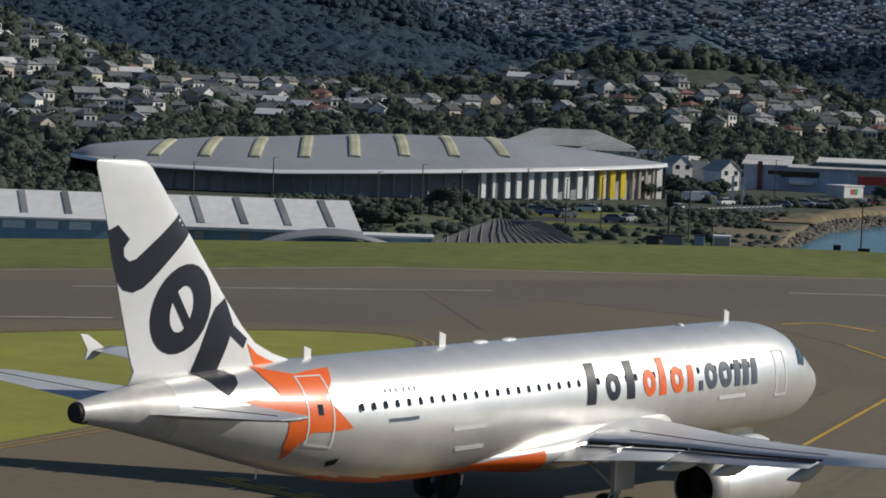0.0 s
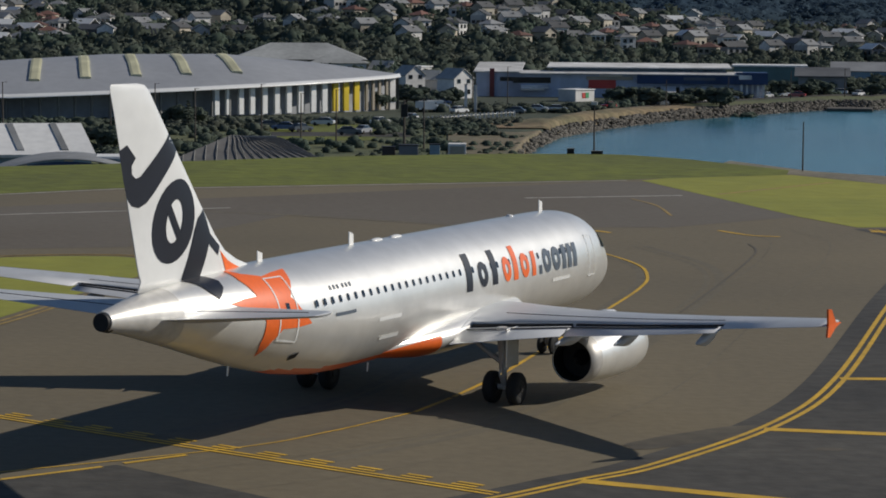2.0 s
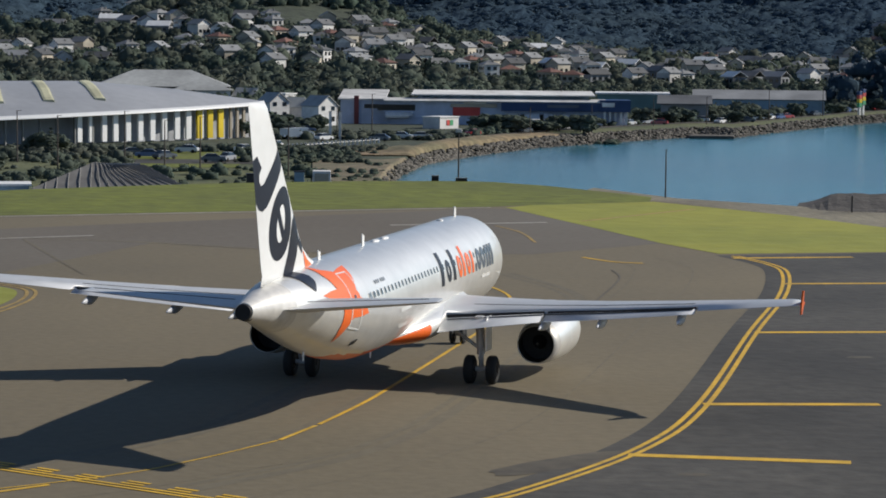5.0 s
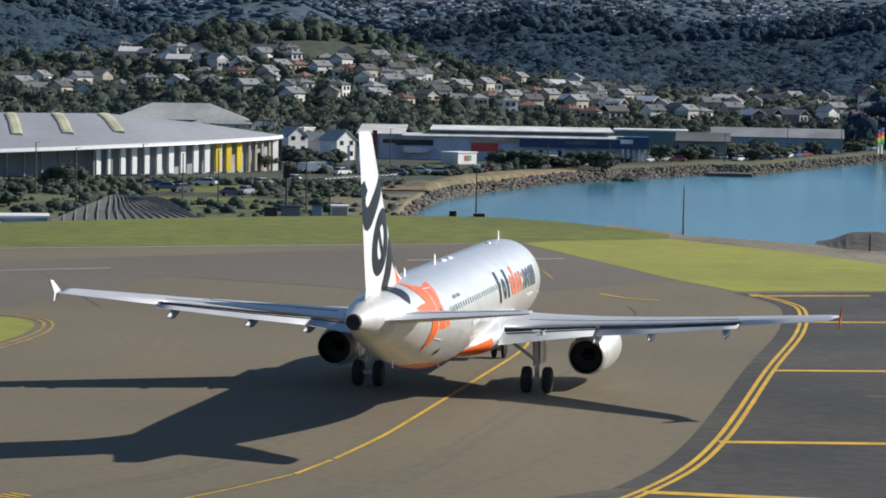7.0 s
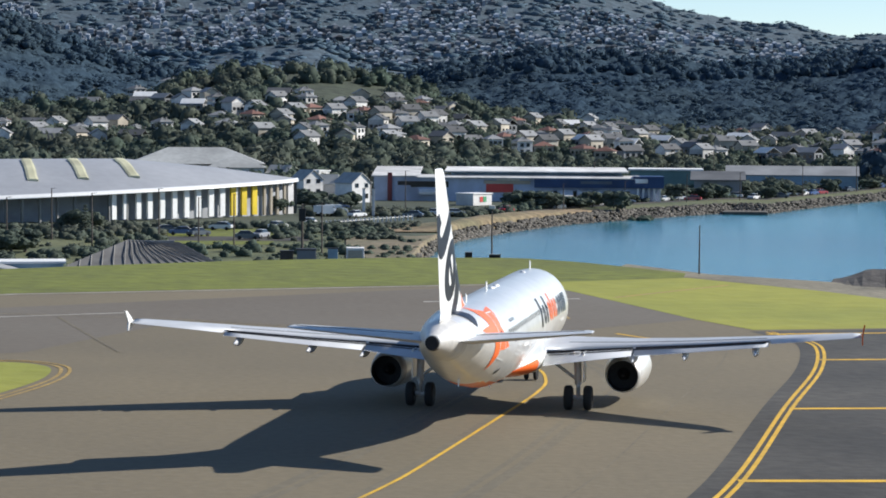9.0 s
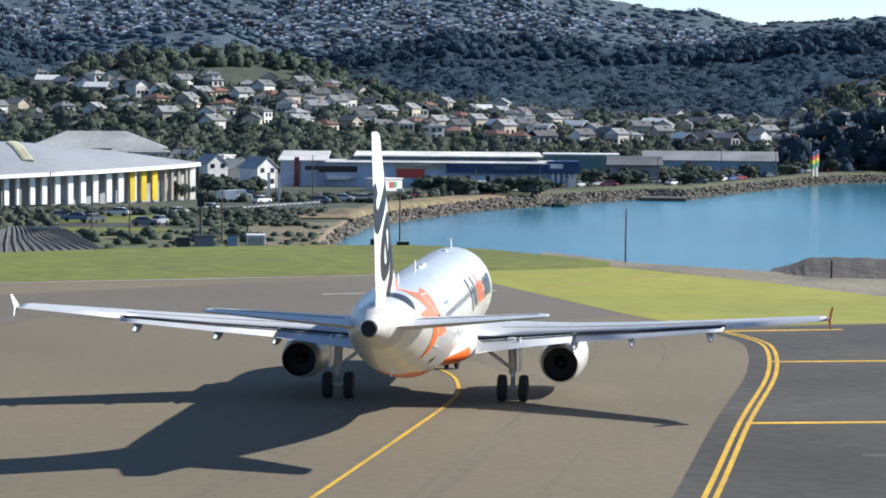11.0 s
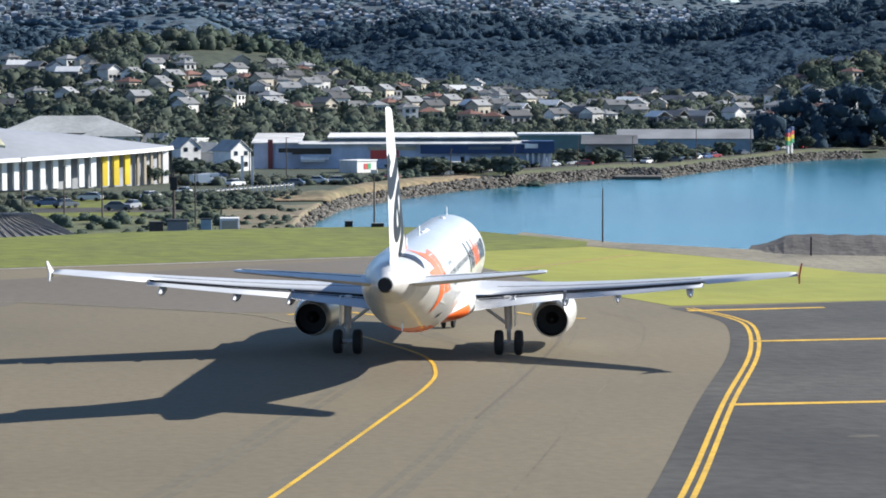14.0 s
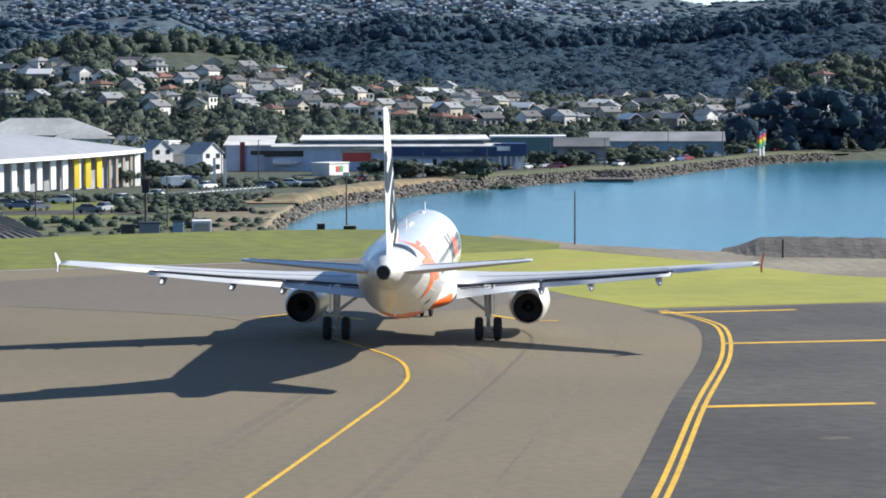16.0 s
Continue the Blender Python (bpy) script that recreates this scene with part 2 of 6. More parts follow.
def sheet(name, pts, z, material, label, category="ground"):
    bm = bmesh.new()
    bm.faces.new([bm.verts.new((p[0], p[1], z)) for p in pts])
    bmesh.ops.triangulate(bm, faces=bm.faces)
    for f in bm.faces:
        f.normal_update()
        if f.normal.z < 0:
            f.normal_flip()
    me = bpy.data.meshes.new(name)
    bm.to_mesh(me)
    bm.free()
    return tagged(place_mesh(name, me, material), label, category, kind="structure")


# the land: heights by bearing (degrees to the left of +y) and distance
EYE = 14.29
CREST = ([-180, -60, -30, -20, -14, -11.5, -10.2, -8.4, -6, -4.5, -2, 1.4, 7, 15.5, 22, 60, 180], [170, 170, 185, 192, 200, 211, 216, 219.7, 234, 240, 239, 234, 222, 211, 205, 190, 170])
SHORE = ([-40, -20, -13.8, -12.9, -10.2, -9.4, -7.7, -5.6, -4.2, -3.2, -2.4, -1.8, -1.2], [860, 790, 717, 690, 588, 592, 560, 521, 485, 455, 400, 300, 250])
HILLS = [
    (620, 1000, [-20, -14, -13, -12.5, -11, -8, -5, -3, -2, 0, 2, 4.5, 7, 10.5, 13, 16, 22], [0.6, 0.15, -0.2, -0.75, -0.7, -0.65, -0.35, 0.1, 0.55, 0.8, 0.75, 0.0, -0.1, -0.2, 0.3, 1.2, 1.6]),
    (1050, 1500, [-20, -16, -12.8, -10.4, -8.8, -7.4, -5, -2.9, -2, 0, 2, 4.5, 5.5, 7.3, 10, 13, 16, 22], [1.3, 1.55, 1.3, 0.95, 0.95, 1.1, 1.2, 0.85, 0.5, 0.4, 0.5, 1.0, 1.4, 2.0, 2.5, 2.3, 2.5, 2.7]),
    (1700, 2200, [-20, -6, -3, -1, 0, 1, 3, 5, 22], [0.7, 0.7, 0.8, 1.1, 1.6, 1.55, 1.3, 1.1, 1.5]),
    (2400, 3600, [-20, -16, -12.8, -12, -11, -9.7, -8.15, -7.3, -5, 0, 22], [1.7, 1.85, 1.7, 1.62, 1.85, 1.95, 2.25, 2.55, 3.1, 3.5, 3.6]),
]


def ease(t):
    t = min(1.0, max(0.0, t))
    return t * t * (3 - 2 * t)


def land(az, d):
    crest = np.interp(az, *CREST)
    if d < crest:
        return -0.06
    low = -8.0
    if az < -1.2 and d < np.interp(az, *SHORE) + 10:
        k = ease((d - np.interp(az, *SHORE)) / 10)
        low = -13 + 5 * k
    z = -0.06 + (low + 0.06) * ease((d - crest) / 24)
    for foot, top, bearings, highs in HILLS:
        if az < -9.5:
            foot = max(foot, np.interp(az, *SHORE) + 45)
        if d > foot:
            zc = EYE + top * math.tan(radians(np.interp(az, bearings, highs)))
            u = (d - foot) / (top - foot)
            h = -8 + (zc + 8) * ease(min(u, 1) * 0.5) * 2 if u < 1 else zc - (u - 1) * 60
            z = max(z, h)
    if d > 640:
        z += 0.006 * (d - 640) ** 0.8 * noise.noise(Vector((az * 0.9, d / 130.0, 0)))
    return z


def spot(az, d, z=None):
    a = radians(az)
    return Vector((-math.sin(a) * d, math.cos(a) * d, land(az, d) if z is None else z))


def build_ground():
    azs = list(np.arange(-180, -24, 6.0)) + list(np.arange(-24, 24.1, 0.4)) + list(np.arange(30, 180.1, 6.0))
    ds = [3, 60, 120, 160, 180, 190] + list(np.arange(196, 270, 3.0)) + list(np.arange(280, 760, 8.0)) + list(np.arange(760, 1600, 30.0)) + list(np.arange(1600, 4000, 80.0)) + [4300, 4600]
    verts = [(0, 0, -0.06)] + [tuple(spot(a, d)) for d in ds for a in azs]
    n = len(azs)
    faces = [(0, 1 + j, 1 + j + 1) for j in range(n - 1)]
    for i in range(len(ds) - 1):
        for j in range(n - 1):
            faces.append((1 + i * n + j, 1 + (i + 1) * n + j, 1 + (i + 1) * n + j + 1, 1 + i * n + j + 1))
    me = mesh_of("ground", verts, [f[::-1] for f in faces], True)
    # the two farther slots have haze tinted into their colour
    for m in (SCRUB, HAZY_MID_GROUND, HAZY_FAR_GROUND):
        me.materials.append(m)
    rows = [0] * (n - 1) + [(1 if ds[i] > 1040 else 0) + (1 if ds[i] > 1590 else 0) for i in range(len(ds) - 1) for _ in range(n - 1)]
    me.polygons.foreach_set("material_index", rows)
    tagged(place_mesh("ground", me, None), "green and brown rolling ground with scrub, blued for haze far off", "ground", kind="structure")


def build_airfield():
    far = [tuple(spot(a, np.interp(a, *CREST) - 0.5)[:2]) for a in np.arange(60, -60.1, -3.0)]
    sheet("pavement", far + [(180, -60), (-180, -60)], 0.0, ASPHALT, "worn brownish grey asphalt taxiway", "taxiway")
    # the runway beyond, a slightly darker band
    sheet("runway", [(-140, 119), (-39.5, 167.0), (16, 202.0), (19, 202.0), (25.7, 169.3), (16, 160.5), (3.2, 160.2), (-8.8, 168.0), (-17, 145.5), (-28, 143), (-60, 128), (-140, 88)], 0.006, RUNWAY, "dark weathered asphalt runway", "runway")
    crest = [tuple(spot(a, np.interp(a, *CREST) - 0.2)[:2]) for a in np.arange(-8.4, 30.1, 0.6)]
    sheet("verge", [(-150, 113), (-47.6, 172.6), (-22.9, 191.5), (16.8, 204.2), (20.3, 206.3), (31.0, 211.4)] + crest, 0.012, GRASS, "mown green grass verge beside the runway", "grass")
    sheet("verge", [(18.0, 203.4), (21.6, 187.5), (25.7, 169.3), (28.3, 161.3), (38.5, 163), (60, 166), (58, 172), (45, 183.3), (39.8, 196.2), (31.3, 211.3), (20.3, 206.2)], 0.014, DRY_GRASS, "pale yellow-green grass beside the taxiway", "grass")
    sheet("gravel_strip", [(26, 222), (31.3, 212.9), (39.8, 196.2), (45, 183.3), (58, 172), (75, 185), (50, 200), (42, 207.5), (34, 216), (28.5, 230)], 0.010, GRAVEL, "pale gravel strip along the shore", "gravel")
    isle = smooth_line([(-60, 108), (-36.6, 132), (-24.5, 139.8), (-17.3, 141.3), (-14.0, 138.8), (-13.1, 134.5), (-13.7, 128.5), (-16.3, 118.5), (-19, 108), (-24.8, 91.5), (-40, 60)], 6)
    inner = []
    for i, p in enumerate(isle):
        d = isle[min(i + 1, len(isle) - 1)] - isle[max(i - 1, 0)]
        inner.append(p + np.array((d[1], -d[0])) / np.hypot(*d) * 1.15)
    sheet("grass_island", inner, 0.012, DRY_GRASS, "yellow-green grass island between taxiways", "grass")
    for off in (-0.15, -0.62):
        ribbon("edge_line", isle[2:-4], 0.2, 0.018, FADED_YELLOW, "faded yellow line round the grass island", offset=off)
    # dark new asphalt of the stands, behind the double line
    bend = [(29.0, 159.8), (30.2, 154.0), (30.0, 148.3), (27.4, 136.0), (22.6, 119.0), (16.2, 95.4), (12.4, 85.2), (7.6, 77.3), (4.9, 74.4), (1.5, 70.9), (-3.1, 67.6), (-12, 62.5), (-25, 57)]
    line = smooth_line(bend)
    shoulder = [(p[0] - 1.15, p[1] + 0.4) for p in line]
    sheet("old_apron", [(-40, 53), (-12.8, 73.9), (-9.3, 76.7), (-2.0, 69.3), (-3.1, 67.6), (-12, 62.5), (-25, 57)], 0.009, DARK_ASPHALT, "dark asphalt beside the taxiway edge", "apron")
    sheet("apron", shoulder + [(-25, -40), (160, -40), (160, 162), (40, 162.8)], 0.008, DARK_ASPHALT, "dark new asphalt apron", "apron")
    for off in (0.06, 0.44):
        ribbon("edge_line", bend, 0.2, 0.018, YELLOW, "double yellow edge line along the apron", offset=off - 0.25)
    for a, b in (((28.6, 158.2), (36.6, 159.3)), ((28.7, 142.0), (60, 144.0)), ((22.6, 118.6), (29.7, 118.85)), ((16.2, 95.4), (23.1, 95.3)), ((11.7, 83.8), (19.0, 82.2)), ((4.9, 74.4), (11.4, 71.2))):
        ribbon("stand_line", [a, b], 0.62, 0.02, YELLOW, "yellow painted stand line on dark asphalt", curved=False)
    ribbon("centre_line", [(-14, 74.5), (-6.0, 79.6), (-3.0, 82.8), (-0.2, 86.85)], 0.1, 0.018, YELLOW, "thin worn yellow taxiway centre line")
    ribbon("centre_line", [(-0.1, 87.0), (1.2, 90.2)], 0.18, 0.018, YELLOW, "thin yellow taxiway centre line", curved=False)
    ribbon("centre_line", [(1.3, 90.45), (2.85, 95.0), (4.2, 99.6), (8.5, 115.6), (11.1, 125.6), (12.05, 131.5), (11.95, 138.0), (9.7, 147.0)], 0.18, 0.018, YELLOW, "thin yellow taxiway centre line")
    ribbon("centre_line", [(9.7, 147.0), (6.5, 154), (3.2, 160.2), (-8.8, 168.2), (-22, 173)], 0.2, 0.018, PALE_YELLOW, "worn pale taxiway centre line")
    ribbon("guide_line", [(15.6, 184.2), (16.9, 178), (17.1, 169.4)], 0.22, 0.018, FADED_YELLOW, "faded yellow guide line")
    ribbon("guide_line", [(19.0, 158.5), (20.6, 155.4), (22.3, 154.5)], 0.35, 0.018, YELLOW, "yellow painted guide mark")
    ribbon("guide_line", [(6.4, 158.6), (9.0, 160.5), (12.0, 156.6)], 0.35, 0.018, YELLOW, "yellow painted guide mark")
    ribbon("guide_line", [(22.5, 188.8), (33.4, 202.6)], 0.5, 0.02, FADED_YELLOW, "faded yellow line across the grass", curved=False)
    ribbon("guide_line", [(-12.8, 73.9), (-9.7, 76.3)], 0.22, 0.018, YELLOW, "yellow painted guide mark", curved=False)
    ribbon("guide_line", [(-9.1, 76.9), (-7.3, 78.4)], 0.22, 0.018, YELLOW, "yellow painted guide mark", curved=False)
    # holding position: two full and two broken lines
    a, b = np.array((-16.5, 87.0)), np.array((2.2, 72.2))
    d = (b - a) / np.hypot(*(b - a))
    nrm = np.array((-d[1], d[0]))
    for k in (0.0, 0.32):
        ribbon("holding_line", [a + nrm * k, b + nrm * k], 0.16, 0.02, YELLOW, "yellow holding position line", curved=False)
    total = np.hypot(*(b - a))
    k = 0.4
    while k < total - 1:
        for off in (0.64, 0.96):
            ribbon("holding_dash", [a + nrm * off + d * k, a + nrm * off + d * (k + 0.95)], 0.16, 0.02, YELLOW, "yellow holding position dash", curved=False)
        k += 1.95
    ribbon("runway_edge_line", [(-150, 113), (-47.6, 171.8), (-22.9, 190.6), (16.8, 203.3)], 0.5, 0.02, WHITE_LINE, "white painted runway edge line", curved=False)
    ribbon("runway_mark", [(-39.8, 161.6), (-13.1, 173.8)], 0.5, 0.02, WHITE_LINE, "white painted runway mark", curved=False)
    ribbon("runway_mark", [(-60, 130.8), (-32.6, 142.1)], 0.5, 0.02, WHITE_LINE, "white painted runway mark", curved=False)
    ribbon("runway_mark", [(7.8, 184.2), (19.7, 187.6)], 0.6, 0.02, WHITE_LINE, "white painted runway mark", curved=False)
    ribbon("tar_joint", [(-17.5, 170.4), (-14, 156), (-11.5, 146.1)], 0.2, 0.016, FAINT_TAR, "dark tar joint in the asphalt", "joint")
    ribbon("tar_joint", [(12.2, 116.0), (15.6, 128.5), (19.4, 144.0), (19.8, 150)], 0.14, 0.016, TAR, "dark tar joint in the asphalt", "joint")
    track = [(-6.0, 79.6), (-0.1, 87.0), (4.2, 99.6), (8.5, 115.6), (11.1, 125.6), (12.05, 131.5), (11.95, 138.0), (9.7, 147.0)]
    for off, wide in ((-3.8, 0.55), (-3.1, 0.3), (3.8, 0.5), (3.2, 0.35), (0.35, 0.4)):
        ribbon("tyre_wear", track, wide, 0.004, TYRE, "faint dark tyre wear on the taxiway", "wear", offset=off)
    for off in (-5.5, -9.0):
        ribbon("paving_joint", bend[:11], 0.09, 0.005, FAINT_TAR, "faint paving joint in the asphalt", "joint", offset=off)
    for cx, cy, rx, ry, turn in ((9.3, 82.2, 3.2, 0.9, 40), (13.3, 80.0, 0.55, 0.3, 0), (25.5, 109.5, 0.7, 0.35, 0)):
        ring = []
        for k in range(28):
            a = k / 28 * 2 * math.pi
            q = 1 + 0.45 * noise.noise(Vector((math.cos(a) * 1.6 + cx, math.sin(a) * 1.6, cy)))
            x, y = rx * q * math.cos(a), ry * q * math.sin(a)
            t = radians(turn)
            ring.append((cx + x * math.cos(t) - y * math.sin(t), cy + x * math.sin(t) + y * math.cos(t)))
        sheet("stain", ring, 0.013, STAIN, "dark worn stain on the asphalt", "stain")
    water = [tuple(spot(a, 150, 0)[:2]) for a in np.arange(-60, 1.1, 4)][::-1]
    water += [tuple(spot(a, 1100, 0)[:2]) for a in np.arange(-60, 1.1, 4)]
    sheet("water", water, -10.0, WATER, "rippled turquoise water of the bay", "water")


build_ground()
build_airfield()


# ---- the airliner: x to its right, y ahead of the main wheels, z up; s = metres behind the nose
NOSE = 17.71
ST = ([0, 0.12, 0.35, 0.7, 1.2, 1.8, 2.4, 3.0, 3.7, 4.6, 5.6, 7.0, 24.0, 26.0, 28.0, 30.0, 32.0, 34.0, 35.6, 36.8, 37.7],
      [3.36, 3.6, 3.86, 4.1, 4.38, 4.72, 5.12, 5.46, 5.68, 5.83, 5.895, 5.9, 5.9, 5.9, 5.89, 5.87, 5.81, 5.7, 5.55, 5.36, 5.22],
      [3.34, 3.1, 2.85, 2.62, 2.38, 2.18, 2.04, 1.94, 1.86, 1.8, 1.77, 1.76, 1.76, 1.84, 2.12, 2.56, 3.1, 3.68, 4.12, 4.44, 4.62],
      [0.02, 0.26, 0.5, 0.74, 1.0, 1.26, 1.46, 1.62, 1.76, 1.88, 1.95, 1.975, 1.975, 1.96, 1.9, 1.76, 1.5, 1.14, 0.78, 0.48, 0.32])


def hull(s, th, off=0.0):
    """A point of the fuselage skin, th radians from the top towards the right side."""
    top, bot, half = (sum(np.interp(s + e, ST[0], ST[k]) for e in (-0.25, 0, 0.25)) / 3 if 1.5 < s < 37.2 else np.interp(s, ST[0], ST[k]) for k in (1, 2, 3))
    zc, rz = (top + bot) / 2, (top - bot) / 2
    n = Vector((math.sin(th) / max(half, 0.1), 0, math.cos(th) / max(rz, 0.1))).normalized() * off
    return Vector((half * math.sin(th), NOSE - s, zc + rz * math.cos(th))) + n


def hull_angle(s, z):
    top, bot = np.interp(s, ST[0], ST[1]), np.interp(s, ST[0], ST[2])
    return math.acos(max(-1, min(1, (z - (top + bot) / 2) / ((top - bot) / 2))))


def airfoil(n=14, thick=0.12):
    xs = [0.5 - 0.5 * math.cos(math.pi * i / n) for i in range(n + 1)]
    f = lambda q: 5 * thick * (0.2969 * q ** 0.5 - 0.126 * q - 0.3516 * q * q + 0.2843 * q ** 3 - 0.1036 * q ** 4)
    up = [(q, f(q) + 0.03 * (1 - (2 * q - 0.8) ** 2)) for q in xs]
    lo = [(q, -f(q) * 0.75 + 0.015 * (1 - (2 * q - 0.8) ** 2)) for q in xs[1:-1]]
    return up[::-1] + lo


def shell_patch(poly, span, to_skin, name, material, parent, label="", cuts=7):
    """A thin coloured film that follows a skin: poly in the skin's two coordinates, span the length of an edge at most."""
    bm = bmesh.new()
    for one in poly if isinstance(poly[0][0], tuple) else [poly]:
        bm.faces.new([bm.verts.new((u, v, 0)) for u, v in one])
    bmesh.ops.remove_doubles(bm, verts=bm.verts, dist=1e-5)
    bmesh.ops.triangulate(bm, faces=bm.faces)
    for _ in range(cuts):
        es = [e for e in bm.edges if e.calc_length() > span]
        if not es:
            break
        bmesh.ops.subdivide_edges(bm, edges=es, cuts=1)
        bmesh.ops.triangulate(bm, faces=[f for f in bm.faces if len(f.verts) > 3])
    for v in bm.verts:
        v.co = to_skin(v.co.x, v.co.y)
    return part(name, bm, material, parent, label, True)


def film(ob_name, poly, material, parent, label="", off=0.012):
    flat = [[(s, a * 2) for s, a in one] for one in poly] if isinstance(poly[0][0], tuple) else [(s, a * 2) for s, a in poly]
    return shell_patch(flat, 0.22, lambda s, a: hull(s, a / 2, off + 0.008), ob_name, material, parent, label)


def film_sz(ob_name, poly, material, parent, label="", off=0.012):
    return film(ob_name, [(s, hull_angle(s, z)) for s, z in poly], material, parent, label, off)


def ring_poly(cx, cy, rx, ry, ix, iy, a0=0.0, a1=2 * math.pi, n=26, lean=0.0):
    """An annulus, or an arc of it, as a row of quads."""
    ts = [a0 + (a1 - a0) * i / n for i in range(n + 1)]
    out = [(cx + rx * math.cos(t) + lean * ry * math.sin(t), cy + ry * math.sin(t)) for t in ts]
    inn = [(cx + ix * math.cos(t) + lean * iy * math.sin(t), cy + iy * math.sin(t)) for t in ts]
    return [(out[i], out[i + 1], inn[i + 1], inn[i]) for i in range(n)]


def wing_ring(x, s_lead, chord, z, thick, side, cut=1.0, twist=0.0):
    pts = []
    for q, h in airfoil(14, thick):
        q = min(q, cut)
        pts.append((side * x, NOSE - s_lead - q * chord, z + h * chord - math.radians(twist) * (q - 0.4) * chord))
    return pts


WING = [(1.2, 11.55, 7.1, 2.42, 0.15), (2.0, 12.05, 6.65, 2.5, 0.145), (4.0, 13.15, 5.35, 2.68, 0.13), (6.4, 14.5, 3.95, 2.9, 0.12), (9.0, 15.95, 3.3, 3.15, 0.115), (12.0, 17.6, 2.6, 3.48, 0.11), (15.0, 19.25, 1.95, 3.83, 0.11), (16.6, 20.15, 1.6, 4.02, 0.1), (16.95, 20.5, 1.25, 4.06, 0.09)]


def wing_at(x):
    return [np.interp(x, [w[0] for w in WING], [w[k] for w in WING]) for k in (1, 2, 3, 4)]


def build_wing(plane, side):
    def stations(x0, x1):
        return [x0] + [w[0] for w in WING if x0 < w[0] < x1] + [x1]

    rings = []
    for x0, x1, cut in ((1.2, 2.2, 1.0), (2.2, 12.9, 0.76), (12.9, 16.95, 1.0)):
        for x in stations(x0 + 0.001, x1 - 0.001):
            s, c, z, th = wing_at(x)
            rings.append(wing_ring(x, s, c, z, th, side, cut))
    v, f = loft(rings)
    me = mesh_of("wing", v, f if side > 0 else [q[::-1] for q in f], True)
    wing = place_mesh("wing", me, WING_GREY, plane, "light grey metal wing with slotted flaps")
    # flaps, let down a little behind the slot
    for x0, x1 in ((2.25, 6.35), (6.5, 12.8)):
        rr = []
        for x in stations(x0, x1):
            s, c, z, th = wing_at(x)
            rr.append([(p[0], p[1], p[2]) for p in wing_ring(x, s + c * 0.768, c * 0.3, z - 0.022 * c - 0.02, 0.12, side, 1.0, 8)])
        v, f = loft(rr)
        place_mesh("flap", mesh_of("flap", v, f if side > 0 else [q[::-1] for q in f], True), WING_GREY, wing, "pale grey lowered flap")
        # solid dark bar in place of the open, shaded slot
        v, f = loft([[(side * x, NOSE - s - c * 0.752, z + 0.03 * c), (side * x, NOSE - s - c * 0.772, z + 0.02 * c), (side * x, NOSE - s - c * 0.772, z - 0.03 * c), (side * x, NOSE - s - c * 0.755, z - 0.03 * c)] for x in stations(x0, x1) for s, c, z, th in [wing_at(x)]])
        place_mesh("flap_slot", mesh_of("flap_slot", v, f), DARK_METAL, wing, "dark slot ahead of the flap")
    # thin dark strips for the shadow gaps behind the spoilers and along the flap
    for q0, x0, x1 in ((0.6, 3.2, 12.7), (0.885, 2.4, 12.7)):
        rr = []
        for x in stations(x0, x1):
            s, c, z, th = wing_at(x)
            h = 5 * th * (0.2969 * q0 ** 0.5 - 0.126 * q0 - 0.3516 * q0 * q0 + 0.2843 * q0 ** 3 - 0.1036 * q0 ** 4) + 0.03 * (1 - (2 * q0 - 0.8) ** 2)
            zz = z + h * c if q0 < 0.7 else z + 0.008 * c
            rr.append([(side * x, NOSE - s - q0 * c, zz - 0.03), (side * x, NOSE - s - q0 * c, zz + 0.012), (side * x, NOSE - s - q0 * c - 0.035, zz + 0.01), (side * x, NOSE - s - q0 * c - 0.035, zz - 0.03)])
        v, f = loft(rr)
        place_mesh("panel_gap", mesh_of("panel_gap", v, f), DARK_METAL, wing)
    # slats: a brighter leading edge
    for x0, x1 in ((2.6, 5.2), (6.3, 9.4), (9.5, 12.6), (12.7, 16.3)):
        rr = []
        for x in stations(x0, x1):
            s, c, z, th = wing_at(x)
            sec = [p for p in airfoil(14, th) if p[0] < 0.15]
            rr.append([(side * x, NOSE - s + 0.05 - q * c, z + h * c * 1.03 + 0.004) for q, h in sec])
        v, f = loft(rr, True, True)
        place_mesh("slat", mesh_of("slat", v, f, True), BARE_METAL, wing, "bare metal slat")
    # fairings of the flap tracks
    for x in (6.45, 8.9, 12.2):
        s, c, z, th = wing_at(x)
        rr = []
        for u in np.linspace(0, 1, 9):
            r = 0.21 * math.sin(math.pi * (0.08 + 0.9 * u) ** 0.8) + 0.02
            y, zz = NOSE - s - c * 0.45 - u * (c * 0.7 + 0.25), z - 0.1 - 0.24 * ease(u * 1.6) - 0.1 * u
            rr.append([(side * x + r * 0.75 * math.cos(a), y, zz + r * 1.1 * math.sin(a)) for a in np.linspace(0, 2 * math.pi, 10, endpoint=False)])
        v, f = loft(rr)
        place_mesh("track_fairing", mesh_of("track_fairing", v, f, True), WING_GREY, wing)
    # the fence at the tip
    bm = bmesh.new()
    prof = [(20.6, 4.06), (21.2, 4.12), (21.95, 4.62), (22.3, 4.66), (22.0, 4.08), (22.1, 3.72), (21.8, 3.7), (21.2, 3.96)]
    fs = [bm.verts.new((side * (17.0 + (0.08 if z > 4.3 else 0)), NOSE - s, z)) for s, z in prof]
    fc = bm.faces.new(fs)
    ex = bmesh.ops.extrude_face_region(bm, geom=[fc])
    bmesh.ops.translate(bm, vec=(side * 0.06, 0, 0), verts=[g for g in ex["geom"] if isinstance(g, bmesh.types.BMVert)])
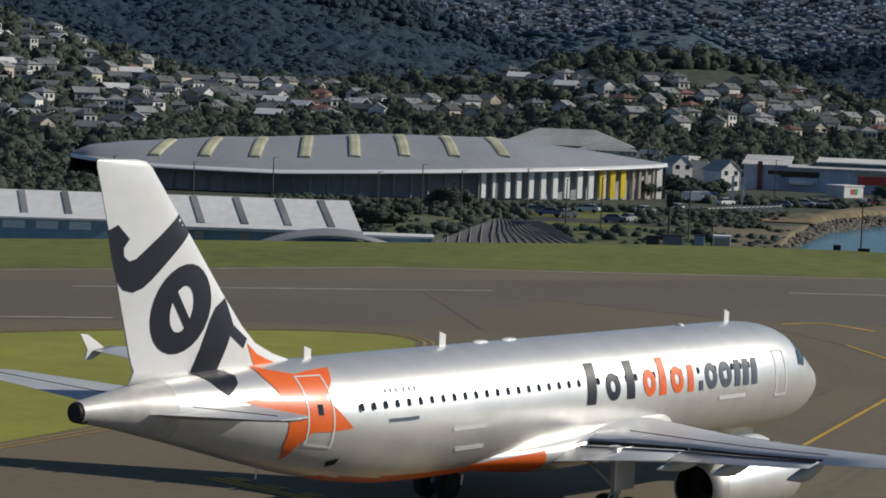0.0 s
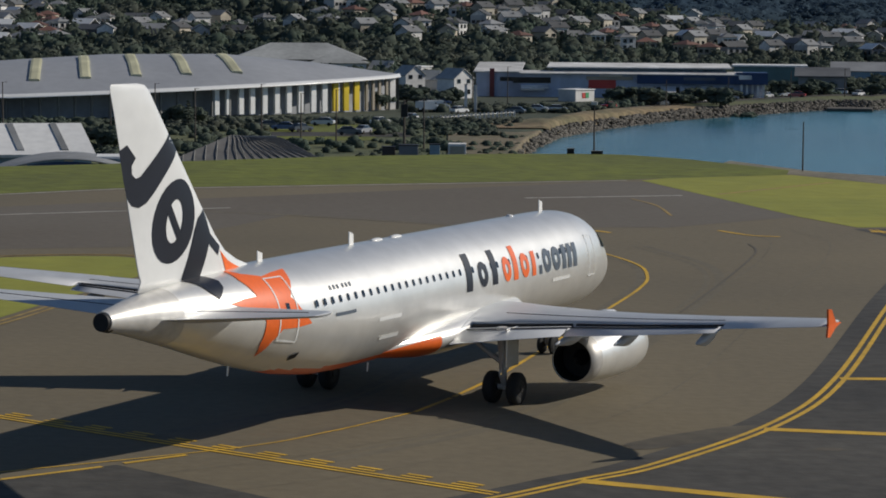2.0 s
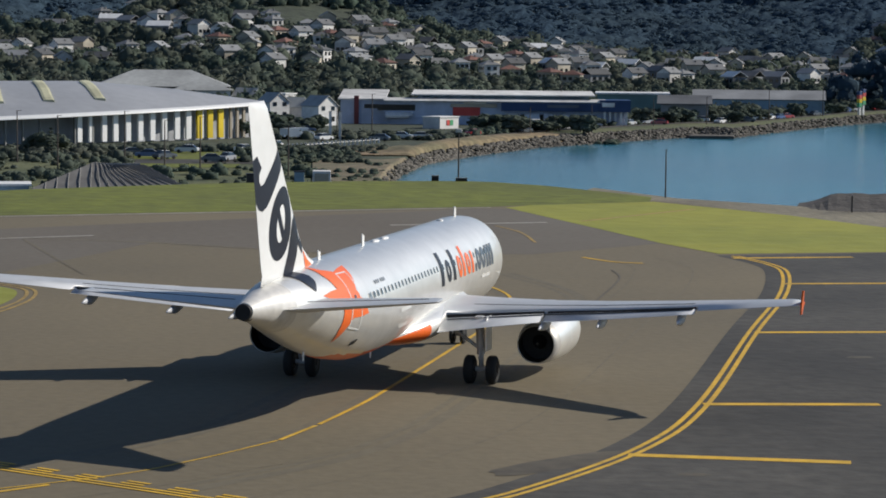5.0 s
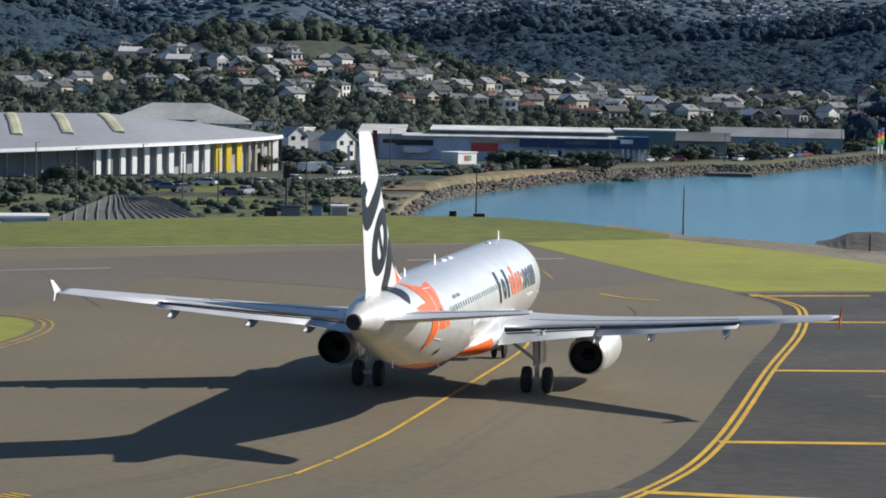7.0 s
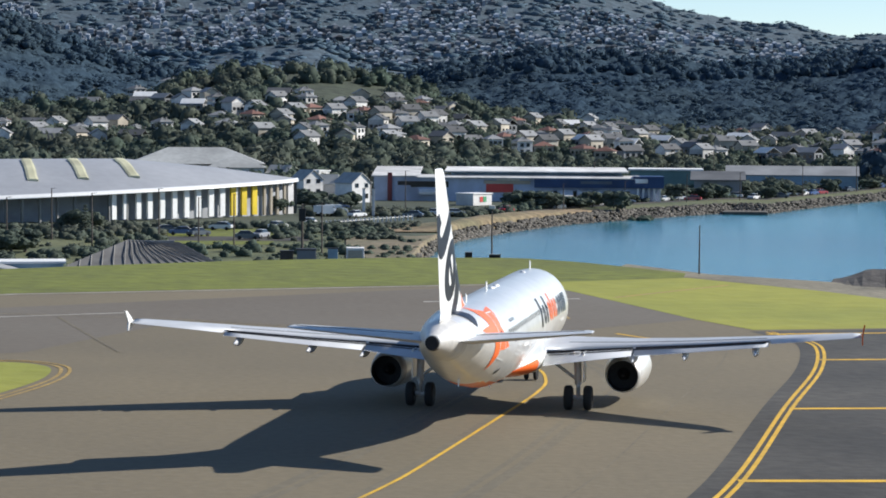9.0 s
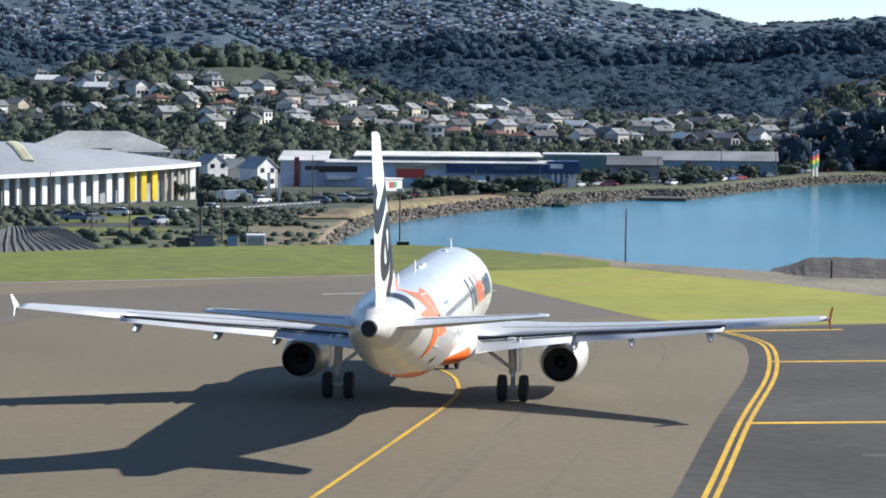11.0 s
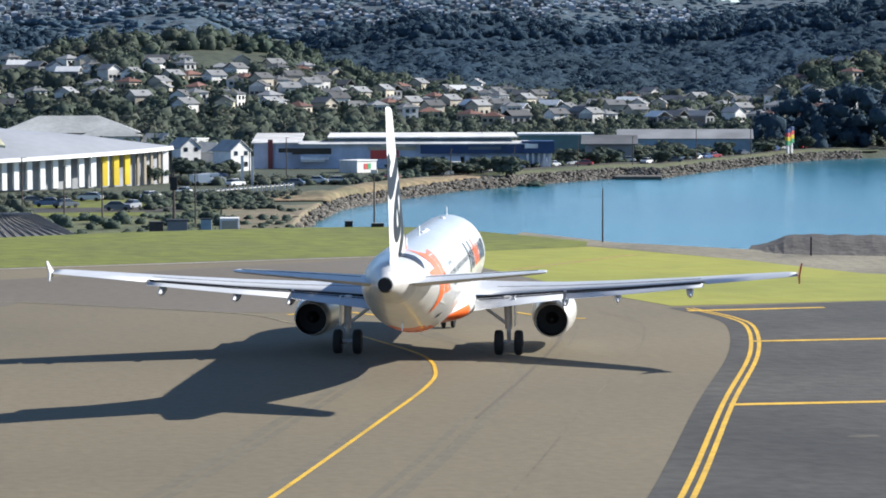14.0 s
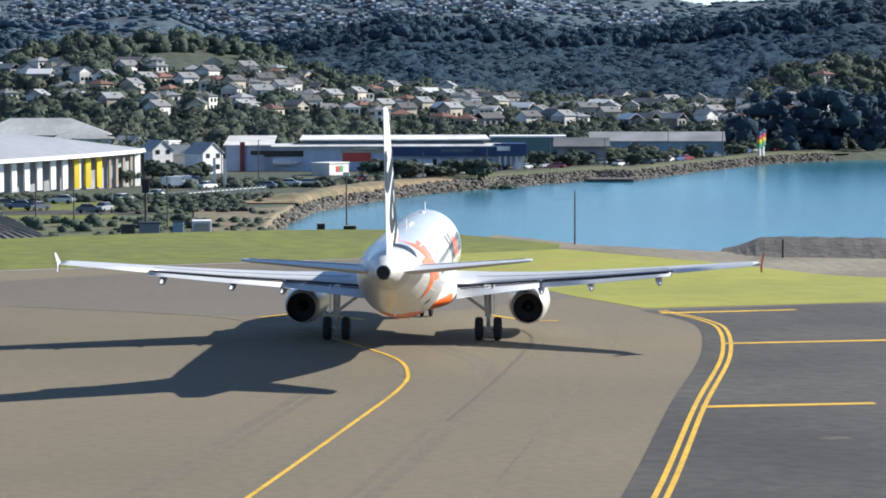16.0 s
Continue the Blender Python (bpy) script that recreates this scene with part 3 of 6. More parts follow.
    part("wingtip_fence", bm, ORANGE if side > 0 else WHITE_PAINT, wing, "orange wingtip fence" if side > 0 else "white wingtip fence")


def build_engine(plane, side):
    cx, cz = side * 5.75, 1.58
    prof = [(11.1, 0.8), (11.0, 0.9), (11.15, 1.0), (11.7, 1.08), (12.6, 1.1), (13.6, 1.06), (14.6, 0.98), (15.6, 0.86), (16.15, 0.77), (16.13, 0.745)]
    rr = [[(cx + r * math.cos(a), NOSE - s, cz - 0.12 * (s - 11) / 5 + r * math.sin(a)) for a in np.linspace(0, 2 * math.pi, 36, endpoint=False)] for s, r in prof]
    cowl_v, cowl_f = loft(rr, False)
    eng = place_mesh("engine", mesh_of("engine", cowl_v, cowl_f, True), SILVER, plane, "silver engine nacelle with a dark open nozzle")
    bm = bmesh.new()
    tube(bm, (cx, NOSE - 15.25, cz - 0.1), (cx, NOSE - 14.9, cz - 0.1), 0.745, n=32)
    part("nozzle", bm, DARK_METAL, eng, "black nozzle interior")
    v, f = loft([[(cx + r * math.cos(a), NOSE - s, cz - 0.12 * (s - 11) / 5 + r * math.sin(a)) for a in np.linspace(0, 2 * math.pi, 36, endpoint=False)] for s, r in ((16.13, 0.748), (15.2, 0.735))], False)
    place_mesh("nozzle_lining", mesh_of("nozzle_lining", v, f, True), DARK_METAL, eng, "black nozzle lining")
    bm = bmesh.new()
    tube(bm, (cx, NOSE - 11.6, cz), (cx, NOSE - 11.8, cz), 0.86, n=32)
    part("fan", bm, DARK_METAL, eng, "dark fan disc")
    bm = bmesh.new()
    tube(bm, (cx, NOSE - 15.3, cz - 0.1), (cx, NOSE - 15.85, cz - 0.12), 0.3, 0.06, 20)
    part("exhaust_cone", bm, DARK_METAL, eng)
    lips = [[(cx + r * math.cos(a), NOSE - s, cz - 0.12 * (s - 11) / 5 + r * math.sin(a)) for a in np.linspace(0, 2 * math.pi, 36, endpoint=False)] for s, r in ((15.4, 0.9), (15.6, 0.868), (16.17, 0.778), (16.17, 0.75))]
    v, f = loft(lips, False)
    place_mesh("nozzle_ring", mesh_of("nozzle_ring", v, f, True), BARE_METAL, eng, "bare metal nozzle ring")
    rr = []
    for s, zt, zb, w in ((11.9, 2.75, 2.5, 0.1), (12.6, 2.95, 2.5, 0.2), (14.0, 2.95, 2.3, 0.24), (15.6, 2.85, 2.2, 0.22), (17.0, 2.78, 2.45, 0.14), (17.9, 2.72, 2.6, 0.03)):
        rr.append([(cx - w, NOSE - s, zb), (cx + w, NOSE - s, zb), (cx + w * 0.9, NOSE - s, zt), (cx - w * 0.9, NOSE - s, zt)])
    v, f = loft(rr)
    place_mesh("pylon", mesh_of("pylon", v, f, True), WING_GREY, eng)
    for ang in (0.9, math.pi - 0.9):
        bm = bmesh.new()
        box(bm, -0.03, -0.6, 0, 0.03, 0.6, 0.22, 0.02, Matrix.Translation((cx + 1.05 * math.cos(ang), NOSE - 12.4, cz + 1.05 * math.sin(ang))) @ Matrix.Rotation(ang - math.pi / 2, 4, "Y").inverted())
        part("strake", bm, SILVER, eng)


def wheel_mesh(r, w):
    prof = [(-w / 2 + 0.03, r * 0.5), (-w / 2, r * 0.62), (-w / 2 + 0.015, r * 0.86), (-w / 2 + 0.07, r * 0.97), (-w * 0.2, r), (w * 0.2, r), (w / 2 - 0.07, r * 0.97), (w / 2 - 0.015, r * 0.86), (w / 2, r * 0.62), (w / 2 - 0.03, r * 0.5)]
    v, f = loft([[(px, q * math.cos(a), q * math.sin(a)) for a in np.linspace(0, 2 * math.pi, 28, endpoint=False)] for px, q in prof])
    return mesh_of("tyre", v, f, True)


def hub_mesh(r, w):
    bm = bmesh.new()
    tube(bm, (-w / 2 + 0.01, 0, 0), (w / 2 - 0.01, 0, 0), r * 0.52, n=20)
    tube(bm, (-w / 2 - 0.02, 0, 0), (w / 2 + 0.02, 0, 0), r * 0.2, n=12)
    for k in range(6):
        a = k * math.pi / 3
        tube(bm, (-w / 2 - 0.005, r * 0.36 * math.cos(a), r * 0.36 * math.sin(a)), (w / 2 + 0.005, r * 0.36 * math.cos(a), r * 0.36 * math.sin(a)), r * 0.07, n=8)
    me = bpy.data.meshes.new("rim")
    bm.to_mesh(me)
    bm.free()
    return me


WHEELS = []


def add_wheel(plane, at, r, tyre, rim):
    w = place_mesh("wheel", tyre, RUBBER, plane, "black rubber wheel")
    w.matrix_basis = Matrix.Translation(at)
    place_mesh("rim", rim, DARK_METAL, w, "dark metal rim")
    WHEELS.append((w, at, r))


def build_gear(plane):
    big_t, big_h, small_t, small_h = wheel_mesh(0.58, 0.42), hub_mesh(0.58, 0.42), wheel_mesh(0.39, 0.24), hub_mesh(0.39, 0.24)
    for side in (-1, 1):
        bm = bmesh.new()
        tube(bm, (side * 3.8, 0.0, 0.5), (side * 3.8, -0.05, 1.35), 0.1, n=14)
        tube(bm, (side * 3.8, -0.05, 1.2), (side * 3.75, -0.15, 2.75), 0.17, 0.19, 16)
        tube(bm, (side * 3.35, 0, 0.58), (side * 4.25, 0, 0.58), 0.1, n=12)
        part("main_strut", bm, BARE_METAL, plane, "grey metal main gear strut")
        bm = bmesh.new()
        tube(bm, (side * 3.72, -0.1, 1.45), (side * 2.3, -0.3, 2.5), 0.075, n=10)
        tube(bm, (side * 3.8, -0.22, 0.75), (side * 3.8, -0.42, 1.1), 0.04, n=8)
        tube(bm, (side * 3.8, -0.42, 1.1), (side * 3.8, -0.2, 1.5), 0.04, n=8)
        part("side_brace", bm, BARE_METAL, plane)
        bm = bmesh.new()
        box(bm, side * 4.1 - 0.03, -0.55, 1.35, side * 4.1 + 0.03, 0.5, 2.75, 0.02)
        part("gear_door", bm, SILVER, plane)
        for dx in (-0.465, 0.465):
            add_wheel(plane, (side * 3.8 + dx, 0, 0.56), 0.58, big_t, big_h)
    bm = bmesh.new()
    tube(bm, (0, 12.64, 0.4), (0, 12.75, 1.95), 0.085, n=12)
    tube(bm, (-0.3, 12.64, 0.38), (0.3, 12.64, 0.38), 0.06, n=10)
    tube(bm, (0, 12.7, 1.1), (0, 13.6, 1.85), 0.05, n=8)
    part("nose_strut", bm, BARE_METAL, plane, "grey metal nose gear strut")
    for side in (-1, 1):
        bm = bmesh.new()
        box(bm, side * 0.42 - 0.015, 11.7, 1.15, side * 0.42 + 0.015, 13.2, 1.9, 0.01)
        part("nose_gear_door", bm, SILVER, plane)
        add_wheel(plane, (side * 0.25, 12.64, 0.36), 0.39, small_t, small_h)


def build_tail(plane):
    # fin with its fillet
    rows = [(5.55, 28.9, 7.0, 0.05), (5.9, 29.45, 6.25, 0.06), (6.1, 30.1, 5.7, 0.07), (6.45, 30.85, 5.06, 0.085), (7.0, 31.45, 4.6, 0.09), (8.0, 32.3, 4.02, 0.095), (9.5, 33.5, 3.18, 0.1), (11.0, 34.72, 2.36, 0.1), (11.6, 35.2, 2.06, 0.1), (11.76, 35.42, 1.85, 0.07), (11.82, 35.8, 1.4, 0.03)]
    rr = []
    for z, s, c, th in rows:
        sec = airfoil(14, th)
        half = [(q, h - 0.03 * (1 - (2 * q - 0.8) ** 2)) for q, h in sec[:15]]
        rr.append([(h * c, NOSE - s - q * c, z) for q, h in half] + [(-h * c, NOSE - s - q * c, z) for q, h in half[::-1][1:-1]])
    v, f = loft(rr)
    fin = place_mesh("fin", mesh_of("fin", v, f, True), WHITE_PAINT, plane, "white tail fin with dark navy shapes")

    def skin(s, z):
        lead, c, th = (np.interp(z, [r[0] for r in rows], [r[k] for r in rows]) for k in (1, 2, 3))
        q = min(1, max(0.001, (s - lead) / c))
        h = 5 * th * (0.2969 * q ** 0.5 - 0.126 * q - 0.3516 * q * q + 0.2843 * q ** 3 - 0.1036 * q ** 4)
        return Vector((h * c + 0.014, NOSE - s, z))

    for poly in (
        [(34.15, 10.3), (33.75, 9.75), (35.2, 8.46), (35.5, 8.24), (35.85, 8.12), (36.18, 8.2), (36.42, 8.46), (36.6, 8.95), (36.82, 9.85), (36.45, 10.02), (36.03, 9.62), (36.22, 9.38), (36.2, 9.14), (36.02, 9.0), (35.78, 9.06)],
        ring_poly(34.05, 7.6, 1.12, 1.28, 0.42, 0.66, lean=-0.2),
        [(32.25, 7.85), (32.72, 7.6), (32.95, 7.25), (33.6, 5.75), (32.6, 5.7), (32.1, 6.75), (31.55, 6.35), (31.35, 6.62), (31.95, 7.05)],
    ):
        shell_patch(poly, 0.25, skin, "marking", NAVY, fin, "dark navy painted shape")
    shell_patch([(34.4, 8.38), (34.62, 8.2), (33.72, 6.72), (33.5, 6.9)], 0.5, lambda s, z: skin(s, z) + Vector((0.004, 0, 0)), "marking", NAVY, fin, "dark navy painted shape")
    shell_patch([(31.38, 6.5), (30.95, 6.15), (30.55, 5.98), (30.2, 5.86), (30.3, 5.68), (31.0, 5.68), (31.15, 5.98)], 0.5, skin, "star_arm", ORANGE, fin, "orange painted star arm")
    # tailplanes
    for side in (-1, 1):
        rr = []
        for x, s, c, z, th in ((0.5, 31.5, 4.2, 4.72, 0.11), (1.2, 31.95, 3.75, 4.79, 0.11), (3.5, 33.35, 2.75, 5.03, 0.1), (5.9, 34.85, 1.65, 5.28, 0.1), (6.15, 35.05, 1.4, 5.3, 0.08), (6.24, 35.35, 0.95, 5.31, 0.05)):
            sec = airfoil(14, th)
            rr.append([(side * x, NOSE - s - q * c, z - h * c * 0.9 + 0.0) for q, h in sec])
        v, f = loft(rr)
        st = place_mesh("tailplane", mesh_of("tailplane", v, f if side < 0 else [q[::-1] for q in f], True), WING_GREY, plane, "light grey metal tailplane")
        bm = bmesh.new()
        q0, q1 = (side * 1.3, NOSE - 31.98 - 3.72 * 0.7), (side * 5.9, NOSE - 34.85 - 1.65 * 0.7)
        tube(bm, (q0[0], q0[1], 4.98), (q1[0], q1[1], 5.37), 0.012, n=6)
        part("hinge_line", bm, DARK_METAL, st)


def letter_shapes(plane):
    """The word on the side as plain bars and rings in its colours."""
    lo, mid, hi = 3.86, 4.78, 5.14
    A = lambda z, s=12.0: hull_angle(s, z)

    def bar(s0, s1, z0, z1, m, lean=0.06):
        film("marking", [(s0 + lean, A(z0)), (s1 + lean, A(z0)), (s1 - lean, A(z1)), (s0 - lean, A(z1))], m, plane, "plain painted bar")

    def disc(s, m, w=0.4):
        c0, ry = (A(lo) + A(mid)) / 2, abs(A(lo) - A(mid)) / 2
        film("marking", ring_poly(s, c0, w, ry, w * 0.36, ry * 0.4, n=22), m, plane, "plain painted ring")

    bar(16.95, 16.45, lo - 0.05, hi, NAVY, 0.12)
    disc(15.55, NAVY)
    bar(14.75, 14.3, lo, 5.1, NAVY)
    disc(13.45, ORANGE, 0.36)
    bar(12.85, 12.45, lo, 5.1, ORANGE)
    disc(11.8, ORANGE, 0.38)
    bar(11.15, 10.8, lo, mid, ORANGE)
    bar(10.5, 10.25, lo, 4.2, SLATE, 0.01)
    disc(9.7, SLATE, 0.38)
    disc(8.8, SLATE, 0.4)
    for s in (8.2, 7.65, 7.1):
        bar(s, s - 0.36, lo, mid, SLATE)


def build_airliner():
    plane = thing("airliner", "silver jet airliner with orange star and white fin on taxiway", "airliner")
    ss = [0, 0.04, 0.12, 0.25, 0.45, 0.7, 1.0, 1.4, 1.8, 2.2, 2.6, 3.0, 3.5, 4.0, 4.6, 5.3, 6.0, 7.0] + list(np.arange(8.0, 24.1, 1.0)) + list(np.arange(24.5, 37.1, 0.25)) + [37.3, 37.7]
    ths = np.linspace(0, 2 * math.pi, 72, endpoint=False)
    rings = [[hull(s, t) for t in ths] for s in ss]
    v, f = loft(rings, True)
    belly = [q for q in f if len(q) == 4 and all(9.0 < NOSE - v[i].y < 29.2 for i in q) and all(v[i].z < 2.18 + 0.028 * max(0, NOSE - v[i].y - 24.5) ** 1.6 for i in q)]
    cone = [q for q in f if len(q) == 4 and all(NOSE - v[i].y > 34.7 for i in q)]
    chosen = set(belly) | set(cone)
    place_mesh("tail_cone", mesh_of("tail_cone", v, cone, True), TAIL_METAL, plane, "bare metal tail cone")
    place_mesh("fuselage", mesh_of("fuselage", v, [q for q in f if q not in chosen], True), SILVER, plane, "silver painted fuselage")
    place_mesh("belly", mesh_of("belly", v, belly, True), ORANGE, plane, "orange painted belly")
    # wing-body fairing
    def fairing(s, t, off=0.0):
        k = ease((s - 10.7) / 1.8) * ease((23.4 - s) / 5.5)
        top = np.interp(s, [10.7, 11.6, 12.6, 14, 17, 20, 23.4], [3.0, 3.35, 3.55, 3.55, 3.3, 2.95, 2.5])
        half, bot = 1.05 + 1.22 * k + off, 1.98 - 0.44 * k - off
        zc, rz = (top + bot) / 2, (top - bot) / 2
        return Vector((half * math.copysign(abs(math.sin(t)) ** 0.9, math.sin(t)), NOSE - s, zc + rz * math.copysign(abs(math.cos(t)) ** 0.9, math.cos(t))))

    v, f = loft([[fairing(s, t) for t in np.linspace(0, 2 * math.pi, 72, endpoint=False)] for s in np.linspace(10.7, 23.4, 70)])
    place_mesh("wing_fairing", mesh_of("wing_fairing", v, f, True), SILVER, plane, "silver fairing over the wing root")
    for sg in (-1, 1):
        edge = [(s, 2 * sg * q) for s, q in ((19.3, 1.3), (20.2, 1.42), (21.2, 1.58), (22.2, 1.78), (22.9, 2.1), (22.9, 3.1), (19.3, 3.1))]
        shell_patch(edge[::sg], 0.2, lambda s, q: fairing(s, q / 2, 0.014), "fairing_panel", ORANGE, plane, "orange rear part of the fairing")
    for side in (-1, 1):
        build_wing(plane, side)
        build_engine(plane, side)
    build_tail(plane)
    build_gear(plane)
    # tail pipe
    bm = bmesh.new()
    tube(bm, (0, NOSE - 37.5, 4.9), (0, NOSE - 37.82, 4.91), 0.335, 0.27, 24)
    part("tail_pipe", bm, DARK_METAL, plane, "black tail pipe")
    # cabin windows, one mesh
    th = hull_angle(15.0, 4.56)
    p, q = hull(15.0, th, 0.012), hull(15.0, th - 0.09, 0.012)
    up = (q - hull(15.0, th + 0.09, 0.012)).normalized()
    bm = bmesh.new()
    ring = []
    for a in np.linspace(0, 2 * math.pi, 14, endpoint=False):
        ring.append(bm.verts.new(Vector((0, 0.085 * math.copysign(abs(math.cos(a)) ** 0.7, math.cos(a)), 0)) + up * 0.125 * math.copysign(abs(math.sin(a)) ** 0.7, math.sin(a))))
    bm.faces.new(ring)
    win = bpy.data.meshes.new("cabin_window")
    bm.to_mesh(win)
    bm.free()
    for k in range(40):
        s = 28.1 - k * 0.535
        w = place_mesh("cabin_window", win, GLASS, plane)
        w.matrix_basis = Matrix.Translation((p.x + 0.004, NOSE - s, p.z))
    # star over the rear door
    film("star", [(31.35, 0.12), (30.95, 0.42), (30.2, 0.6), (29.5, 0.53), (28.64, 0.48), (28.95, 0.8), (29.45, 1.12), (29.05, 1.35), (28.48, 1.62), (29.3, 1.7), (30.1, 1.74), (30.5, 2.02), (30.8, 2.46), (31.02, 2.1), (31.0, 1.6), (31.3, 1.44), (32.65, 1.2), (31.9, 1.1), (31.2, 1.06), (31.45, 0.6)], ORANGE, plane, "large orange painted star")
    for nm, s0, s1, z0, z1, off in (("rear_door_line", 30.32, 29.25, 3.5, 5.52, 0.024), ("front_door_line", 5.45, 4.65, 3.3, 4.95, 0.02)):
        a0, a1 = hull_angle((s0 + s1) / 2, z0), hull_angle((s0 + s1) / 2, z1)
        e, g = 0.06, 0.03
        for poly in ([(s0, a0), (s0, a1), (s0 - e, a1), (s0 - e, a0)], [(s1, a0), (s1, a1), (s1 + e, a1), (s1 + e, a0)], [(s0, a0), (s1, a0), (s1, a0 - g), (s0, a0 - g)], [(s0, a1), (s1, a1), (s1, a1 + g), (s0, a1 + g)]):
            film(nm, poly, WHITE_PAINT, plane, "white door outline", off)
    film("door_window", [(29.9, hull_angle(30, 4.75)), (29.7, hull_angle(30, 4.75)), (29.7, hull_angle(30, 4.45)), (29.9, hull_angle(30, 4.45))], GLASS, plane, "", 0.024)
    letter_shapes(plane)
    # dark shape that runs from the fin down on to the body
    film("marking", [(33.6, 0.12), (32.6, 0.12), (32.35, 0.5), (32.5, 0.75), (33.02, 1.06), (33.27, 0.82), (33.4, 0.5)], NAVY, plane, "dark navy painted shape", 0.02)
    for s in (26.95, 26.7, 26.45, 26.1, 25.85, 25.6):
        film_sz("registration_bar", [(s, 5.0), (s - 0.11, 5.0), (s - 0.11, 4.87), (s, 4.87)], SLATE, plane)
    film_sz("type_bar", [(26.95, 4.13), (25.6, 4.13), (25.6, 4.02), (26.95, 4.02)], SLATE, plane)
    for s0, s1, z in ((23.95, 22.3, 3.58), (9.2, 7.5, 3.5), (23.6, 22.2, 2.9)):
        film_sz("hatch", [(s0, z + 0.07), (s1, z + 0.07), (s1, z - 0.07), (s0, z - 0.07)], WHITE_PAINT, plane, "pale hatch strip", 0.015)
    film_sz("outflow_valve", [(29.1, 2.95), (28.7, 3.05), (28.7, 2.85), (29.0, 2.78)], DARK_METAL, plane)
    # cockpit windows
    for a0, a1, s0, s1 in ((0.12, 0.62, 1.95, 2.7), (0.68, 1.0, 2.2, 3.0), (1.04, 1.25, 2.6, 3.3)):
        for sg in (-1, 1):
            film("cockpit_window", [(s0, sg * a0), (s1, sg * a0 * 0.9), (s1 + 0.2, sg * a1), (s0 + 0.35, sg * a1)][::sg], GLASS, plane)
    # aerials and domes on the roof
    for s, h in ((22.3, 0.42), (6.0, 0.42), (28.6, 0.3)):
        bm = bmesh.new()
        box(bm, -0.02, -0.16, -0.05, 0.02, 0.16, h, 0.015, Matrix.Translation((0, NOSE - s, 5.89)) @ Matrix.Shear("XZ", 4, (0, -0.35)))
        part("blade_aerial", bm, WHITE_PAINT, plane, "white blade aerial")
    for s in (20.4, 18.9, 9.0):
        bm = bmesh.new()
        bmesh.ops.create_uvsphere(bm, u_segments=14, v_segments=8, radius=1)
        bmesh.ops.transform(bm, matrix=Matrix.Translation((0, NOSE - s, 5.89)) @ Matrix.Diagonal((0.16, 0.42 if s > 10 else 0.15, 0.09, 1)), verts=bm.verts)
        part("aerial_dome", bm, WHITE_PAINT, plane, "", True)
    for x, y, z in ((0.0, NOSE - 30.6, 2.62), (0.0, NOSE - 21.0, 1.52)):
        bm = bmesh.new()
        tube(bm, (x, y, z + 0.1), (x, y - 0.05, z - 0.22), 0.04, 0.025, 8)
        part("drain_mast", bm, WHITE_PAINT, plane)
    return plane


airliner = build_airliner()


# ---- beyond the airfield
def facing(az, d, z=None, turn=0.0):
    """A pose at that bearing and distance: x to the right as seen from the terminal, y away from it."""
    p = spot(az, d, z)
    return Matrix.Translation(p) @ Matrix.Rotation(radians(az + turn), 4, "Z")


def boxes(name, dims, material, parent, label="", bevel=0.0):
    bm = bmesh.new()
    for d in dims:
        box(bm, *d, bevel)
    return part(name, bm, material, parent, label)


def gable(bm, x0, y0, x1, y1, z0, rise, over=0.4, along="x"):
    """A pitched roof with thickness and eaves."""
    x0, y0, x1, y1 = x0 - over, y0 - over, x1 + over, y1 + over
    t = 0.2
    if along == "x":
        m = (y0 + y1) / 2
        prof = [(y0, z0), (m, z0 + rise), (y1, z0), (y1, z0 + t), (m, z0 + rise + t), (y0, z0 + t)]
        rr = [[(x, a, b) for a, b in prof] for x in (x0, x1)]
    else:
        m = (x0 + x1) / 2
        prof = [(x0, z0), (m, z0 + rise), (x1, z0), (x1, z0 + t), (m, z0 + rise + t), (x0, z0 + t)]
        rr = [[(a, y, b) for a, b in prof] for y in (y0, y1)]
    v, f = loft(rr)
    vs = [bm.verts.new(p) for p in v]
    for q in f:
        bm.faces.new([vs[i] for i in q])


def hip(bm, x0, y0, x1, y1, z0, rise, over=0.5):
    x0, y0, x1, y1 = x0 - over, y0 - over, x1 + over, y1 + over
    k = min(x1 - x0, y1 - y0) / 2
    long_x = (x1 - x0) >= (y1 - y0)
    r0 = (x0 + k, (y0 + y1) / 2, z0 + rise) if long_x else ((x0 + x1) / 2, y0 + k, z0 + rise)
    r1 = (x1 - k, (y0 + y1) / 2, z0 + rise) if long_x else ((x0 + x1) / 2, y1 - k, z0 + rise)
    c = [bm.verts.new(p) for p in ((x0, y0, z0), (x1, y0, z0), (x1, y1, z0), (x0, y1, z0), r0, r1)]
    for q in (((0, 1, 5, 4), (1, 2, 5), (2, 3, 4, 5), (3, 0, 4)) if long_x else ((0, 1, 4), (1, 2, 5, 4), (2, 3, 5), (3, 0, 4, 5))) + ((3, 2, 1, 0),):
        bm.faces.new([c[i] for i in q])


# the arena: an arched metal roof on a row of fins
ARENA_A, ARENA_B = np.array((-121.0, 486.0)), np.array((-4.2, 526.0))


